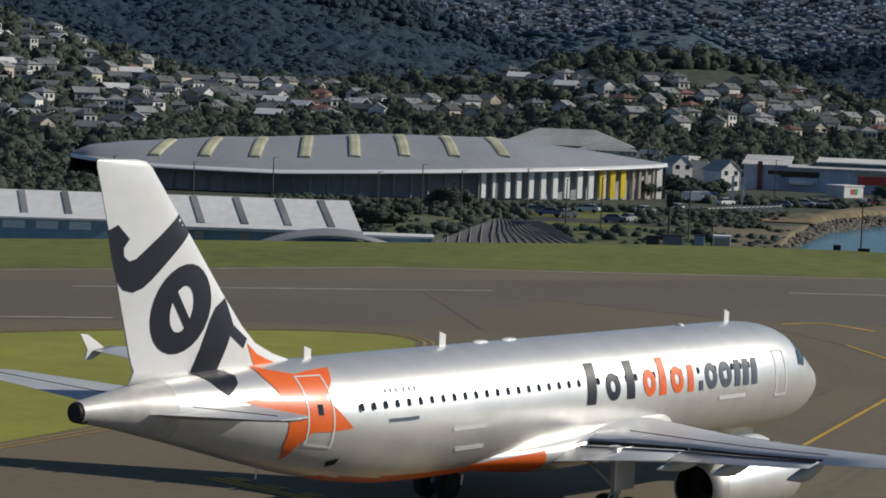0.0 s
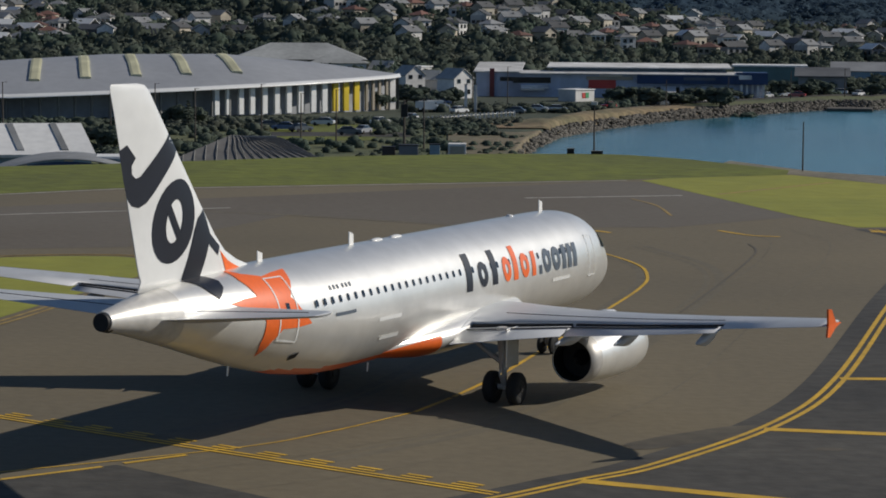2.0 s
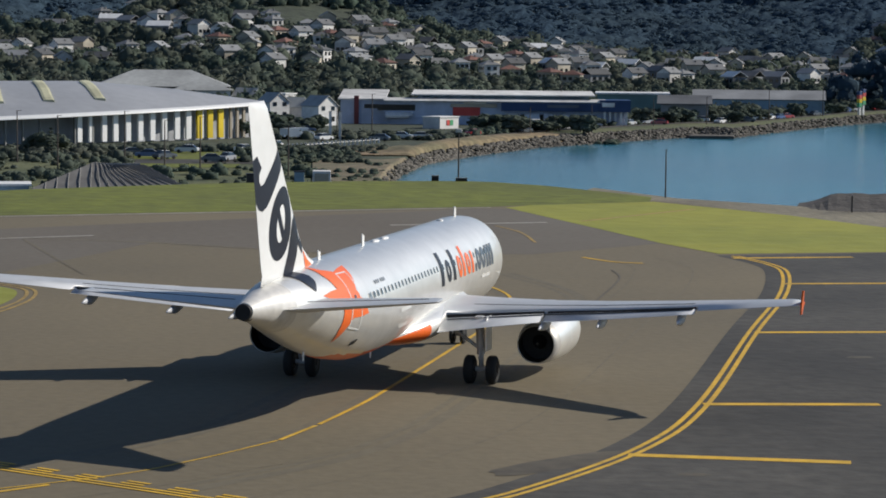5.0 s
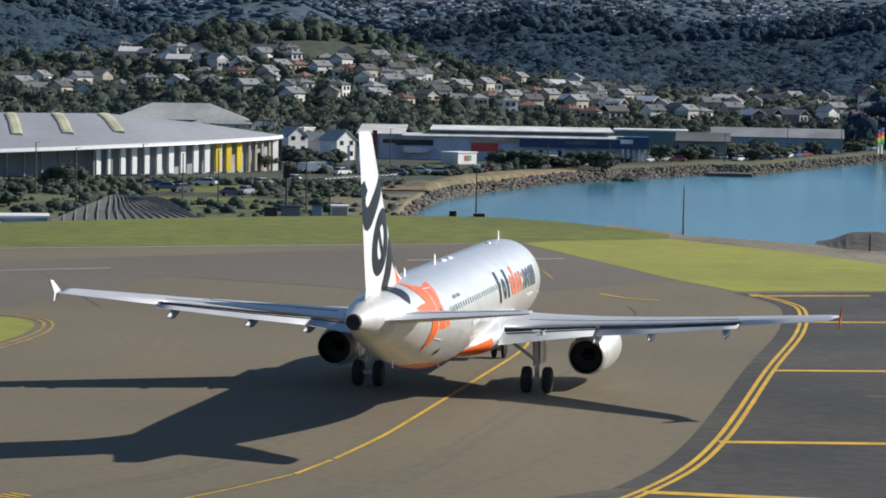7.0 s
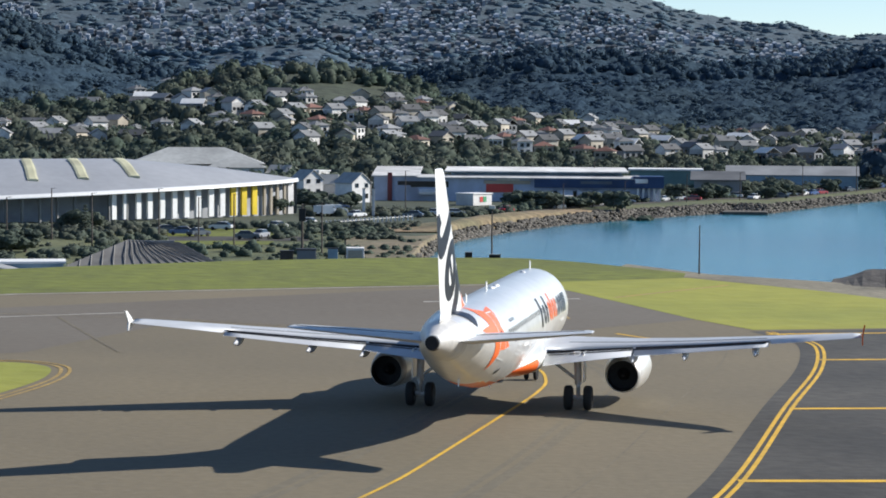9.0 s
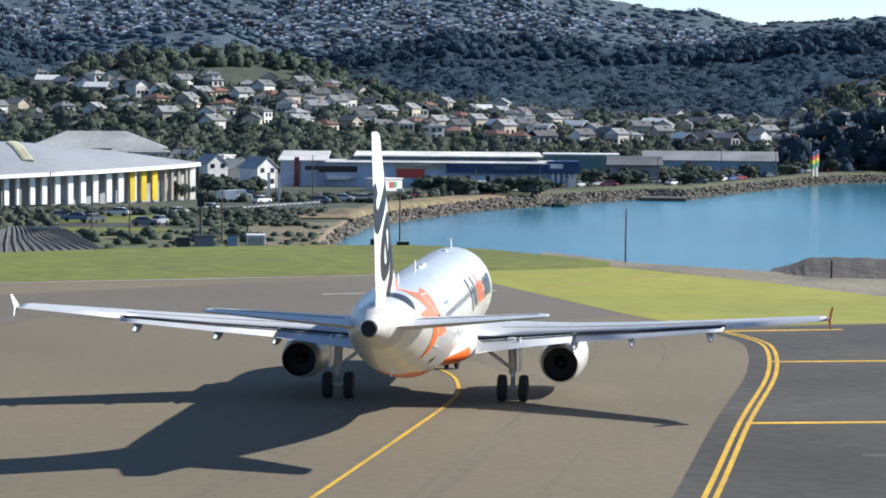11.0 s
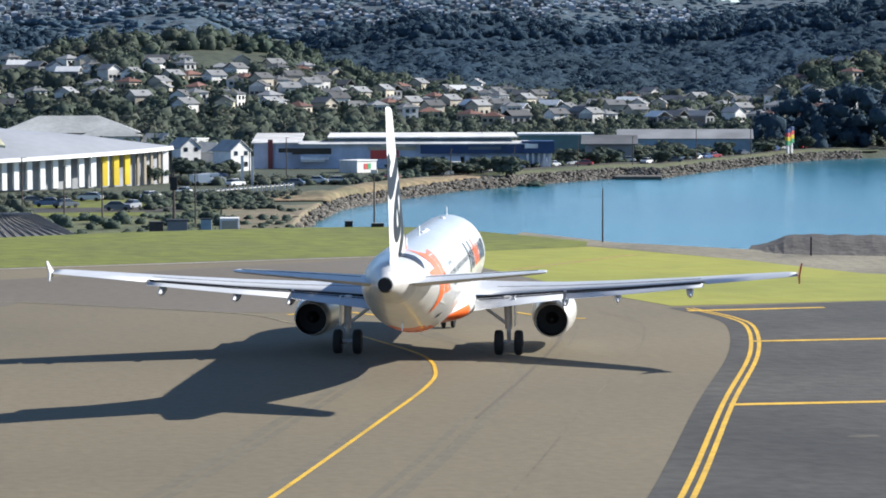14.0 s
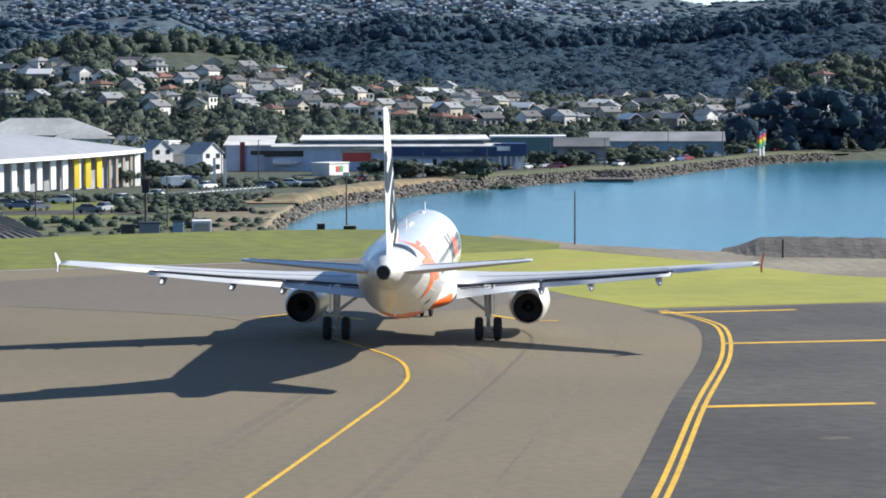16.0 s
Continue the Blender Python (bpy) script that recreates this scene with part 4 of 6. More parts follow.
def arena_point(u, v):
    """u along from the left tip, v across: 0 the front eave, 1 the back."""
    chord = ARENA_A + (ARENA_B - ARENA_A) * u
    n = np.array((-(ARENA_B - ARENA_A)[1], (ARENA_B - ARENA_A)[0]))
    n = n / np.hypot(*n)
    bow = max(0.0, math.sin(math.pi * min(1, u ** 0.92))) ** (0.5 if u < 0.5 else 0.75)
    p = chord + n * (-31 * bow + v * 66 * bow + v * 0.5)
    eave = np.interp(u, [0, 0.12, 0.3, 0.5, 0.65, 0.8, 1.0], [-2.7, -3.55, -3.65, -2.75, -2.1, -1.55, -0.85])
    rise = np.interp(u, [0, 0.03, 0.1, 0.25, 0.5, 0.7, 0.85, 1.0], [0.4, 2.3, 3.9, 5.5, 6.2, 5.4, 3.2, 0.2])
    return np.array((p[0], p[1], eave + rise * math.sin(math.pi * min(0.5 + 0.5 * v, 1.0) if v > 1 else math.pi * v)))


def build_arena():
    arena = thing("arena", "long low arena with an arched grey metal roof and fins", "arena")
    us, vs = np.linspace(0, 1, 61), np.linspace(0, 1, 15)
    grid = [[arena_point(u, v) for v in vs] for u in us]
    v, f = loft(grid, False, False)
    roof = place_mesh("roof", mesh_of("roof", v, f, True), ROOF_GREY, arena, "arched grey metal roof")
    # white rim along the eave
    rim = []
    for u in us:
        p = arena_point(u, 0)
        rim.append([(p[0] + 0.3, p[1] - 1.1, p[2] - 0.45), (p[0] + 0.2, p[1] - 0.9, p[2] - 0.2), (p[0], p[1] - 0.1, p[2] + 0.28), (p[0], p[1] + 0.9, p[2] + 0.3), (p[0], p[1] + 0.9, p[2] - 0.45)])
    v, f = loft(rim)
    place_mesh("eave_rim", mesh_of("eave_rim", v, f, True), WHITE_PAINT, roof, "white eave rim")
    # skylight hoods over the crest
    fine = np.linspace(0.02, 0.98, 900)
    for k in range(8):
        az = 11.92 - k * 1.085
        rr = []
        for v in np.linspace(0.13, 0.42, 6):
            u = min(fine, key=lambda q: abs(math.degrees(math.atan2(-arena_point(q, v)[0], arena_point(q, v)[1])) - az - (0.055 * k - 0.2) * (v - 0.27) / 0.15))
            p = arena_point(u, v)
            h = 0.4
            rr.append([(p[0] - 1.05, p[1], p[2] - 0.2), (p[0] - 1.05, p[1], p[2] + h * 0.7), (p[0] - 0.6, p[1], p[2] + h), (p[0] + 0.6, p[1], p[2] + h), (p[0] + 1.05, p[1], p[2] + h * 0.7), (p[0] + 1.05, p[1], p[2] - 0.2)])
        v, f = loft(rr)
        place_mesh("skylight", mesh_of("skylight", v, f, False), CREAM, roof, "cream skylight hood")
    # wall behind the fins
    rr = [[tuple(arena_point(u, 0.06)[:2] + np.array((0, 1.5))) + (z,) for z in (-8.5, float(arena_point(u, 0.0)[2]) - 0.1)] for u in us[2:-1]]
    v, f = loft(rr, False, False)
    place_mesh("wall", mesh_of("wall", v, f), ARENA_WALL, arena, "dark grey arena wall")
    rr = [[tuple(arena_point(u, 1.0)[:2]) + (z,) for z in (-8.5, float(arena_point(u, 1.0)[2]))] for u in us]
    v, f = loft(rr, False, False)
    place_mesh("wall", mesh_of("wall", v, f), ARENA_WALL, arena)
    # fins, by bearing: grey pilasters, then white, yellow and tan panels
    def fin(az, wide, material, low=-8.0, label=""):
        u = min(np.linspace(0, 1, 400), key=lambda q: abs(math.degrees(math.atan2(-arena_point(q, 0.0)[0], arena_point(q, 0.0)[1])) - az))
        p = arena_point(u, 0.0)
        bm = bmesh.new()
        box(bm, -wide / 2, -0.25, low - p[2], wide / 2, 0.25, -0.3, 0.03, Matrix.Translation((p[0], p[1] + 0.9, p[2])) @ Matrix.Rotation(radians(az + 42), 4, "Z"))
        part("fin", bm, material, arena, label)
    for k in range(24):
        fin(13.2 - k * 0.385, 0.45, CONCRETE)
    for k in range(11):
        fin(4.62 - k * 0.272, 1.15 + 0.02 * k, WHITE_PAINT, -7.6, "white wall fin")
    for k in range(3):
        fin(1.92 - k * 0.235, 1.35, BRIGHT_YELLOW, -7.6, "yellow wall fin")
    for k in range(4):
        fin(1.22 - k * 0.15, 0.6, TAN_PANEL, -7.8, "tan wall fin")
    fin(0.62, 1.5, WHITE_WALL, -7.9, "white wall fin")


def build_shed():
    """The long shed: pale roof with dark strips, blue wall."""
    shed = thing("storage_shed", "long pale-roofed shed with blue walls", "shed", facing(11.5, 343, -8))
    x0, x1 = -64, 24.6
    zr, ze = 5.5, 1.75
    rr = [[(x, -5.5, ze), (x - 1.3 * (x > 0), 4.5, zr), (x - 1.3 * (x > 0), 4.5, zr - 0.3), (x, -5.5, ze - 0.3)] for x in (x0, x1)]
    v, f = loft(rr)
    place_mesh("roof", mesh_of("roof", v, f), ROOF_PALE, shed, "pale sloping roof")
    rr = [[(x, 4.5, zr), (x, 15, ze), (x, 15, ze - 0.3), (x, 4.5, zr - 0.3)] for x in (x0, x1 - 1.3)]
    v, f = loft(rr)
    place_mesh("roof", mesh_of("roof", v, f), ROOF_PALE, shed)
    boxes("wall", [(x0 + 0.5, -5.0, -0.5, x1 - 0.6, 14.5, ze - 0.25)], BLUE_WALL, shed, "blue clad wall")
    boxes("gutter", [(x0, -5.75, ze - 0.35, x1 + 0.1, -5.5, ze + 0.05)], WHITE_WALL, shed)
    for k in range(11):
        x = 20.6 - k * 5.85
        rr = [[(x + a, -4.2 + 8.3 * q, ze + 0.5 + (zr - ze) * 0.83 * q + 0.14) for a, q in ((-0.45, 0), (0.45, 0))] + [(x + a - 1.2 * 1, -4.2 + 8.3, ze + 0.49 + (zr - ze) * 0.83 + 0.14) for a in (0.45, -0.45)] for _ in (0,)]
        bm = bmesh.new()
        vs = [bm.verts.new(p) for p in rr[0]]
        fc = bm.faces.new(vs)
        ex = bmesh.ops.extrude_face_region(bm, geom=[fc])
        bmesh.ops.translate(bm, vec=(0, 0, -0.16), verts=[g for g in ex["geom"] if isinstance(g, bmesh.types.BMVert)])
        part("roof_strip", bm, GREY_WALL, shed, "grey glazed roof strip")
    for k in range(12):
        boxes("window", [(21 - k * 6.1 - 0.6, -5.06, 0.2, 21 - k * 6.1 + 0.6, -4.9, 1.2)], CREAM_WALL, shed)
    # lower wing at the front left, and small sheds
    low = thing("lean_to", "low pale flat-roofed lean-to beside the shed", "shed", facing(14.6, 325, -8))
    boxes("wall", [(-16, 0, -0.3, 10, 8, 2.9)], BLUE_WALL, low)
    boxes("roof", [(-16.4, -0.4, 2.9, 10.4, 8.4, 3.15)], ROOF_PALE, low)
    boxes("panel", [(-9 + k * 4.2, -0.08, 1.7, -6.2 + k * 4.2, 0.02, 2.7) for k in range(4)], ROOF_PALE, low, "pale wall panel")
    # arched roof
    arc = thing("arched_hangar", "low hangar with a dark blue arched roof", "hangar", facing(8.0, 292, -8))
    rr = []
    for a in np.linspace(-1, 1, 17):
        z = 4.1 - 2.2 * a * a
        rr.append([(a * 9.7, 0, z), (a * 9.7, 14, z), (a * 9.7, 14, z - 0.14), (a * 9.7, 0, z - 0.14)])
    v, f = loft(rr)
    place_mesh("roof", mesh_of("roof", v, f, True), GREY_WALL, arc, "grey arched roof")
    rr = [[(a * 9.6, 0.15, -0.5), (a * 9.6, 0.15, 3.75 - 2.2 * a * a)] for a in np.linspace(-1, 1, 17)]
    v, f = loft(rr, False, False)
    place_mesh("wall", mesh_of("wall", v, f), NAVY_WALL, arc, "dark blue end wall")
    hut = thing("white_hut", "small white flat-roofed hut among bushes", "hut", facing(6.6, 300, -8))
    boxes("wall", [(-3.5, 0, -0.3, 4.5, 5, 3.6)], BLUE_WALL, hut)
    boxes("roof", [(-3.8, -0.3, 3.6, 4.8, 5.3, 3.85)], ROOF_PALE, hut)
    # barn with a corrugated hip roof
    barn = thing("barn", "barn with a grey corrugated metal roof", "barn", facing(4.0, 296, -8))
    bl, br, tl, tr = (np.array(p) for p in ((-11.0, 0, 2.6), (11.0, 0, 2.8), (-1.6, 10, 6.1), (4.6, 10, 5.8)))
    v, f = loft([[tuple(bl), tuple(tl), tuple(tl - (0, 0, 0.25)), tuple(bl - (0, 0, 0.25))], [tuple(br), tuple(tr), tuple(tr - (0, 0, 0.25)), tuple(br - (0, 0, 0.25))]])
    roof = place_mesh("roof", mesh_of("roof", v, f), paint("rusty_roof", (0.17, 0.16, 0.15), 0.7, vary=0.2, grain=0.8, big=0.3, tint=(0.12, 0.12, 0.115)), barn, "grey corrugated roof")
    rib = paint("rib_metal", (0.25, 0.24, 0.22), 0.7, vary=0.2)
    for k in range(26):
        a0, q0 = -0.55 + k * 0.06, 1.0
        ends = []
        for q in (1.0, 0.0):
            a = a0 + (1 - q) * 0.42
            if a < 0 or a > 1:
                q, a = (max(0, min(1, 1 + a0 / 0.42 if a < 0 else 1 - (1 - a0) / 0.42)), 0.0 if a < 0 else 1.0)
            ends.append((bl + (br - bl) * a) * (1 - q) + (tl + (tr - tl) * a) * q)
        if np.linalg.norm(ends[0] - ends[1]) > 0.8:
            bm = bmesh.new()
            tube(bm, ends[0], ends[1], 0.07, n=5)
            part("batten", bm, rib, roof, "pale roof rib")
    boxes("wall", [(-9.5, 0.4, -0.3, 9.5, 9.5, 2.5)], GREY_WALL, barn)
    boxes("roof_back", [(-1.5, 9.6, 3.0, 4.0, 9.9, 6.0)], GREY_WALL, barn)


def windows_on(body, rows, y, material=None):
    """Panes with frames on a front wall; rows of (x, z, w, h)."""
    for x, z, w, h in rows:
        win = boxes("window", [(x - w / 2, y - 0.06, z - h / 2, x + w / 2, y + 0.04, z + h / 2)], GLASS, body)


def build_town():
    # grey complex behind the arena
    hall = thing("school_hall", "large hall with pale grey hipped roofs", "hall", facing(2.75, 660, -6))
    boxes("wall", [(-17, 0, -1, 17, 19, 5.2)], CREAM_WALL, hall)
    bm = bmesh.new()
    hip(bm, -17, 0, 17, 19, 5.2, 4.2, 1.0)
    part("roof", bm, HALL_ROOF, hall, "long grey hipped roof")
    boxes("wing_wall", [(3, -5, -1, 17.5, 1, 4.4)], WHITE_WALL, hall)
    bm = bmesh.new()
    hip(bm, 3, -5, 17.5, 7, 4.4, 2.6, 0.8)
    part("wing_roof", bm, HALL_ROOF, hall, "grey hipped wing roof")
    windows_on(hall, [(4.2 + 2.1 * k, 3.0, 1.4, 1.0) for k in range(6)], -5.0)
    for az, d, w, h, name in ((0.1, 620, 5.6, 6.4, "white_house"), (-0.45, 630, 3.8, 5.0, "white_house"), (-1.0, 588, 6.0, 6.6, "white_house"), (0.6, 660, 6, 6.0, "white_house")):
        hs = thing(name, "white two-storey house with a pitched roof", "house", facing(az, d, None, 55 + 26 * math.sin(d)), "houses by the shore")
        boxes("wall", [(-w / 2, 0, -0.5, w / 2, 6, h - 2)], WHITE_WALL, hs)
        bm = bmesh.new()
        gable(bm, -w / 2, 0, w / 2, 6, h - 2.2, 2.4, 0.3, "y")
        part("roof", bm, HALL_ROOF, hs)
        bm = bmesh.new()
        bm.faces.new([bm.verts.new(p) for p in ((-w / 2, 0.0, h - 2), (w / 2, 0.0, h - 2), (0, 0.0, h + 0.1))])
        part("gable_wall", bm, WHITE_WALL, hs)
        windows_on(hs, [(-w / 4, 1.5, 1.1, 1.1), (w / 4, 1.5, 1.1, 1.1), (-w / 4, 4, 1.1, 1.0), (w / 4, 4, 1.1, 1.0)], 0)
    # the big store
    st = thing("retail_store", "long grey store with a navy fascia and white roof", "store", facing(-4.65, 600, -8))
    boxes("wall", [(-25, 0, -0.5, 33, 26, 5.6)], SKYLIT_STORE_WALL, st, "store wall with lavender sky light in its colour")
    v, f = loft([[(x, 1.5, 7.2), (x, 24, 7.75), (x, 24, 7.4), (x, 1.5, 6.95)] for x in (-18.5, 25.5)])
    place_mesh("roof", mesh_of("roof", v, f), WHITE_WALL, st, "white low-pitched roof")
    boxes("clerestory", [(-17, 3.5, 5.6, 24, 22, 7.0)], BLUE_WALL, st)
    v, f = loft([[(x, -1.3, 5.72), (x, 2.6, 6.3), (x, 2.6, 6.1), (x, -1.3, 5.5)] for x in (-25, 28)])
    place_mesh("roof_edge", mesh_of("roof_edge", v, f), WHITE_WALL, st, "white sloping roof edge")
    v, f = loft([[(x, -1.6, 2.3), (x, 1.0, 3.2), (x, 1.0, 3.0), (x, -1.6, 2.1)] for x in (-24.5, -18)])
    place_mesh("porch_roof", mesh_of("porch_roof", v, f), WHITE_WALL, st, "white porch roof")
    boxes("white_panel", [(-6.0, -0.32, 5.0, -0.5, -0.05, 5.6)], WHITE_WALL, st, "white sign panel without lettering")
    boxes("fascia", [(3.0, -1.0, 3.4, 33.4, 0.2, 5.7)], NAVY_WALL, st, "navy blue fascia")
    boxes("fascia_end", [(26.5, -1.3, 3.4, 33.8, 8.0, 6.2)], NAVY_WALL, st, "navy blue fascia")
    boxes("sign_bar", [(14.0, -1.1, 4.3, 21.5, -1.02, 5.0)], SLATE, st, "pale blue bar on the fascia")
    boxes("sign_shape", [(27.0, -1.42, 4.6, 30.0, -1.32, 5.6)], WHITE_WALL, st, "white shape on the fascia")
    boxes("red_panel", [(-8.5, -0.3, 2.2, -2.0, 0.05, 4.4)], RED_PANEL, st, "dark red wall panel")
    boxes("pale_band", [(-9.0, -0.36, 4.2, 2.0, -0.2, 5.0)], CREAM_WALL, st)
    for k in range(5):
        boxes("column", [(27.4 + k * 1.3, -0.9, -0.5, 27.9 + k * 1.3, -0.5, 3.4)], WHITE_WALL, st, "white column")
    for k in range(4):
        v, f = loft([[(x, -3.6, 1.5), (x, -0.2, 2.9), (x, -0.2, 2.75), (x, -3.6, 1.35)] for x in (4 + k * 4.6, 7.6 + k * 4.6)])
        place_mesh("awning", mesh_of("awning", v, f), WHITE_WALL, st, "white sloping awning")
    for k in range(7):
        boxes("shop_window", [(4.0 + k * 3.2, -0.08, 0.2, 6.6 + k * 3.2, 0.05, 2.6)], GLASS, st)
    windows_on(st, [(-22, 4.0, 9, 1.4)], 0)
    boxes("ledge", [(-24.5, -2.0, 1.6, -19, 0, 2.1)], WHITE_WALL, st, "white ledge")
    boxes("end_wall", [(-35.4, 1.0, -0.5, -25, 24, 5.9)], SKYLIT_STORE_WALL, st, "pale grey end bay")
    v, f = loft([[(x, 0.4, 6.0), (x, 24, 7.7), (x, 24, 7.4), (x, 0.4, 5.75)] for x in (-36, -24.6)])
    place_mesh("end_roof", mesh_of("end_roof", v, f), WHITE_WALL, st, "white low-pitched roof")
    boxes("pillar", [(-32.1, 0.2, -0.5, -31.0, 1.4, 6.7)], paint("dark_red", (0.16, 0.03, 0.035), 0.6, vary=0.1), st, "dark red sign pillar")
    windows_on(st, [(-28, 4.2, 3.4, 1.0)], 1.0)
    for az in (-1.05, -1.27):
        fp = thing("gate_post", "tall white post beside the shore road", "post", facing(az, 514, -8))
        boxes("shaft", [(-0.28, -0.28, -0.3, 0.28, 0.28, 5.6)], WHITE_WALL, fp, "", 0.04)
        boxes("cap", [(-0.34, -0.34, 5.6, 0.34, 0.34, 5.75)], CONCRETE, fp)
    fb = thing("white_block", "white block behind the shore houses", "building", facing(-0.15, 640, -8, 55))
    boxes("wall", [(-2.4, 0, -0.5, 2.4, 5, 5.9)], WHITE_WALL, fb)
    boxes("roof", [(-2.6, -0.2, 5.9, 2.6, 5.2, 6.2)], ROOF_PALE, fb)
    sg = thing("sign_building", "small white building with red and green sign panels", "building", facing(-3.75, 575, -8, 52))
    boxes("wall", [(-3.3, 0, -0.3, 3.6, 5, 2.6)], WHITE_WALL, sg)
    boxes("roof", [(-3.5, -0.2, 2.6, 3.8, 5.2, 2.8)], ROOF_PALE, sg)
    boxes("sign_panel", [(-0.9, -0.1, 0.8, 0.2, -0.02, 2.0)], RED_PANEL, sg, "red sign panel")
    boxes("sign_panel", [(0.3, -0.1, 0.8, 1.5, -0.02, 2.0)], GREEN_PANEL, sg, "green sign panel")
    tl = thing("teal_building", "long teal building with a pale roof", "building", facing(-7.9, 660, -8))
    boxes("wall", [(-9, 0, -0.5, 9.5, 14, 6.2)], TEAL_WALL, tl)
    boxes("roof", [(-9.6, -0.6, 6.2, 10, 14.6, 6.6)], ROOF_PALE, tl)
    wh = thing("warehouse", "blue-grey warehouse with a low pitched roof", "warehouse", facing(-10.6, 700, -8))
    boxes("wall", [(-16, 0, -0.5, 20, 16, 4.2)], BLUE_WALL, wh)
    bm = bmesh.new()
    gable(bm, -16, 0, 20, 16, 4.1, 2.4)
    part("roof", bm, SLATE_ROOF, wh)
    wh = thing("warehouse", "grey warehouse with a pale mono-pitch roof", "warehouse", facing(-9.1, 640, -8))
    boxes("wall", [(-6, 0, -0.5, 6, 12, 4.6)], GREY_WALL, wh)
    v, f = loft([[(x, -1, 4.5), (x, 13, 6.4), (x, 13, 6.1), (x, -1, 4.2)] for x in (-7, 7)])
    place_mesh("roof", mesh_of("roof", v, f), SLATE_ROOF, wh)
    # column of coloured blocks by the shore
    tw = thing("striped_tower", "tall sculpture of red yellow green and blue blocks", "sculpture", facing(-13.05, 707, -7.6, 48))
    for x, zs in ((-0.7, 0), (0.75, 1)):
        boxes("post", [(x - 0.3, -0.3, -0.5, x + 0.3, 0.3, 2.0 + zs * 0.6)], WHITE_WALL, tw, "pale post")
        for k, m in enumerate((GREEN_PANEL, BRIGHT_YELLOW, RED_PANEL, NAVY_WALL)):
            boxes("block", [(x - 0.6, -0.5, 2.0 + zs * 0.6 + k * 1.1, x + 0.6, 0.5, 3.05 + zs * 0.6 + k * 1.1)], m, tw, ("green", "yellow", "red", "blue")[k] + " block", 0.05)
    # container box, yellow bin, huts near the airfield edge
    bx = thing("container", "white metal container standing on the bank", "container", facing(-0.86, 335, -8))
    boxes("body", [(-1.2, 0, -0.3, 1.2, 3, 3.5)], WHITE_WALL, bx, "", 0.05)
    boxes("door", [(-0.95, -0.05, 0.2, 0.95, 0.02, 3.2)], CREAM_WALL, bx)
    for az, d, w, h, m, lab in ((0.25, 342, 2.6, 2.8, GREY_WALL, "grey equipment hut on the bank"), (-0.35, 352, 1.4, 2.4, BLUE_WALL, "blue equipment hut on the bank"), (-1.9, 330, 0.8, 2.2, BRIGHT_YELLOW, "yellow equipment box on the bank"), (0.7, 345, 1.8, 2.4, WOOD, "brown equipment box on the bank")):
        hb = thing("equipment_box", lab, "box", facing(az, d, -8))
        boxes("body", [(-w / 2, 0, -0.3, w / 2, w, h)], m, hb, "", 0.04)
        boxes("lid", [(-w / 2 - 0.08, -0.08, h, w / 2 + 0.08, w + 0.08, h + 0.12)], DARK_METAL, hb)
    bd = thing("sign_board", "blank white board on posts beside the road", "sign", facing(0.0, 500, -8))
    boxes("board", [(-0.85, -0.06, 1.4, 0.85, 0.06, 2.7)], WHITE_WALL, bd)
    for x in (-0.7, 0.7):
        boxes("post", [(x - 0.06, 0.06, -0.3, x + 0.06, 0.18, 2.6)], WOOD, bd)
    for az, d, turn in ((-0.22, 512, 12), (-0.42, 516, 8)):
        vn = thing("van", "white panel van parked beside the road", "van", facing(az, d, -7.75, turn))
        v, f = loft([[(x, -0.9, 0.35), (x, 0.9, 0.35), (x, 0.8, z), (x, -0.8, z)] for x, z in ((-2.3, 1.9), (-2.2, 2.05), (1.0, 2.05), (1.55, 1.35), (2.3, 1.1), (2.4, 0.7))])
        place_mesh("body", mesh_of("body", v, f), WHITE_PAINT, vn, "white van body")
        boxes("windscreen", [(1.0, -0.83, 1.35, 1.35, 0.83, 1.75)], GLASS, vn)
        for x in (-1.5, 1.5):
            for y in (-0.85, 0.85):
                bm = bmesh.new()
                tube(bm, (x, y - 0.1, 0.34), (x, y + 0.1, 0.34), 0.34, n=12)
                part("wheel", bm, RUBBER, vn)
    jt = thing("jetty", "low dark stone jetty in the water", "jetty", facing(-9.75, 586, -10))
    boxes("deck", [(-5.5, -2, -2, 5.0, 5, 0.75)], ROCK, jt, "", 0.3)
    md = thing("rubble_bank", "ridged dark grey bank beside the water", "bank")
    rr = []
    for k in range(40):
        t = k / 39
        p = np.array((42.2, 207.0)) + np.array((24.0, -9.5)) * t
        h = 0.95 * ease(min(1, t * 7)) + 0.05 * math.sin(k * 1.9) * min(1, t * 8)
        rr.append([(p[0] - 0.2, p[1] - 6.0, -0.1), (p[0] + 0.8, p[1] + 1.0, h * 0.75), (p[0] + 1.6, p[1] + 4.0, h), (p[0] + 2.4, p[1] + 9, -1.0)])
    v, f = loft(rr)
    place_mesh("bank", mesh_of("bank", v, f), paint("ridged_bank", (0.088, 0.078, 0.068), 0.9, vary=0.25, grain=1.2, big=0.2, bump=0.5), md)


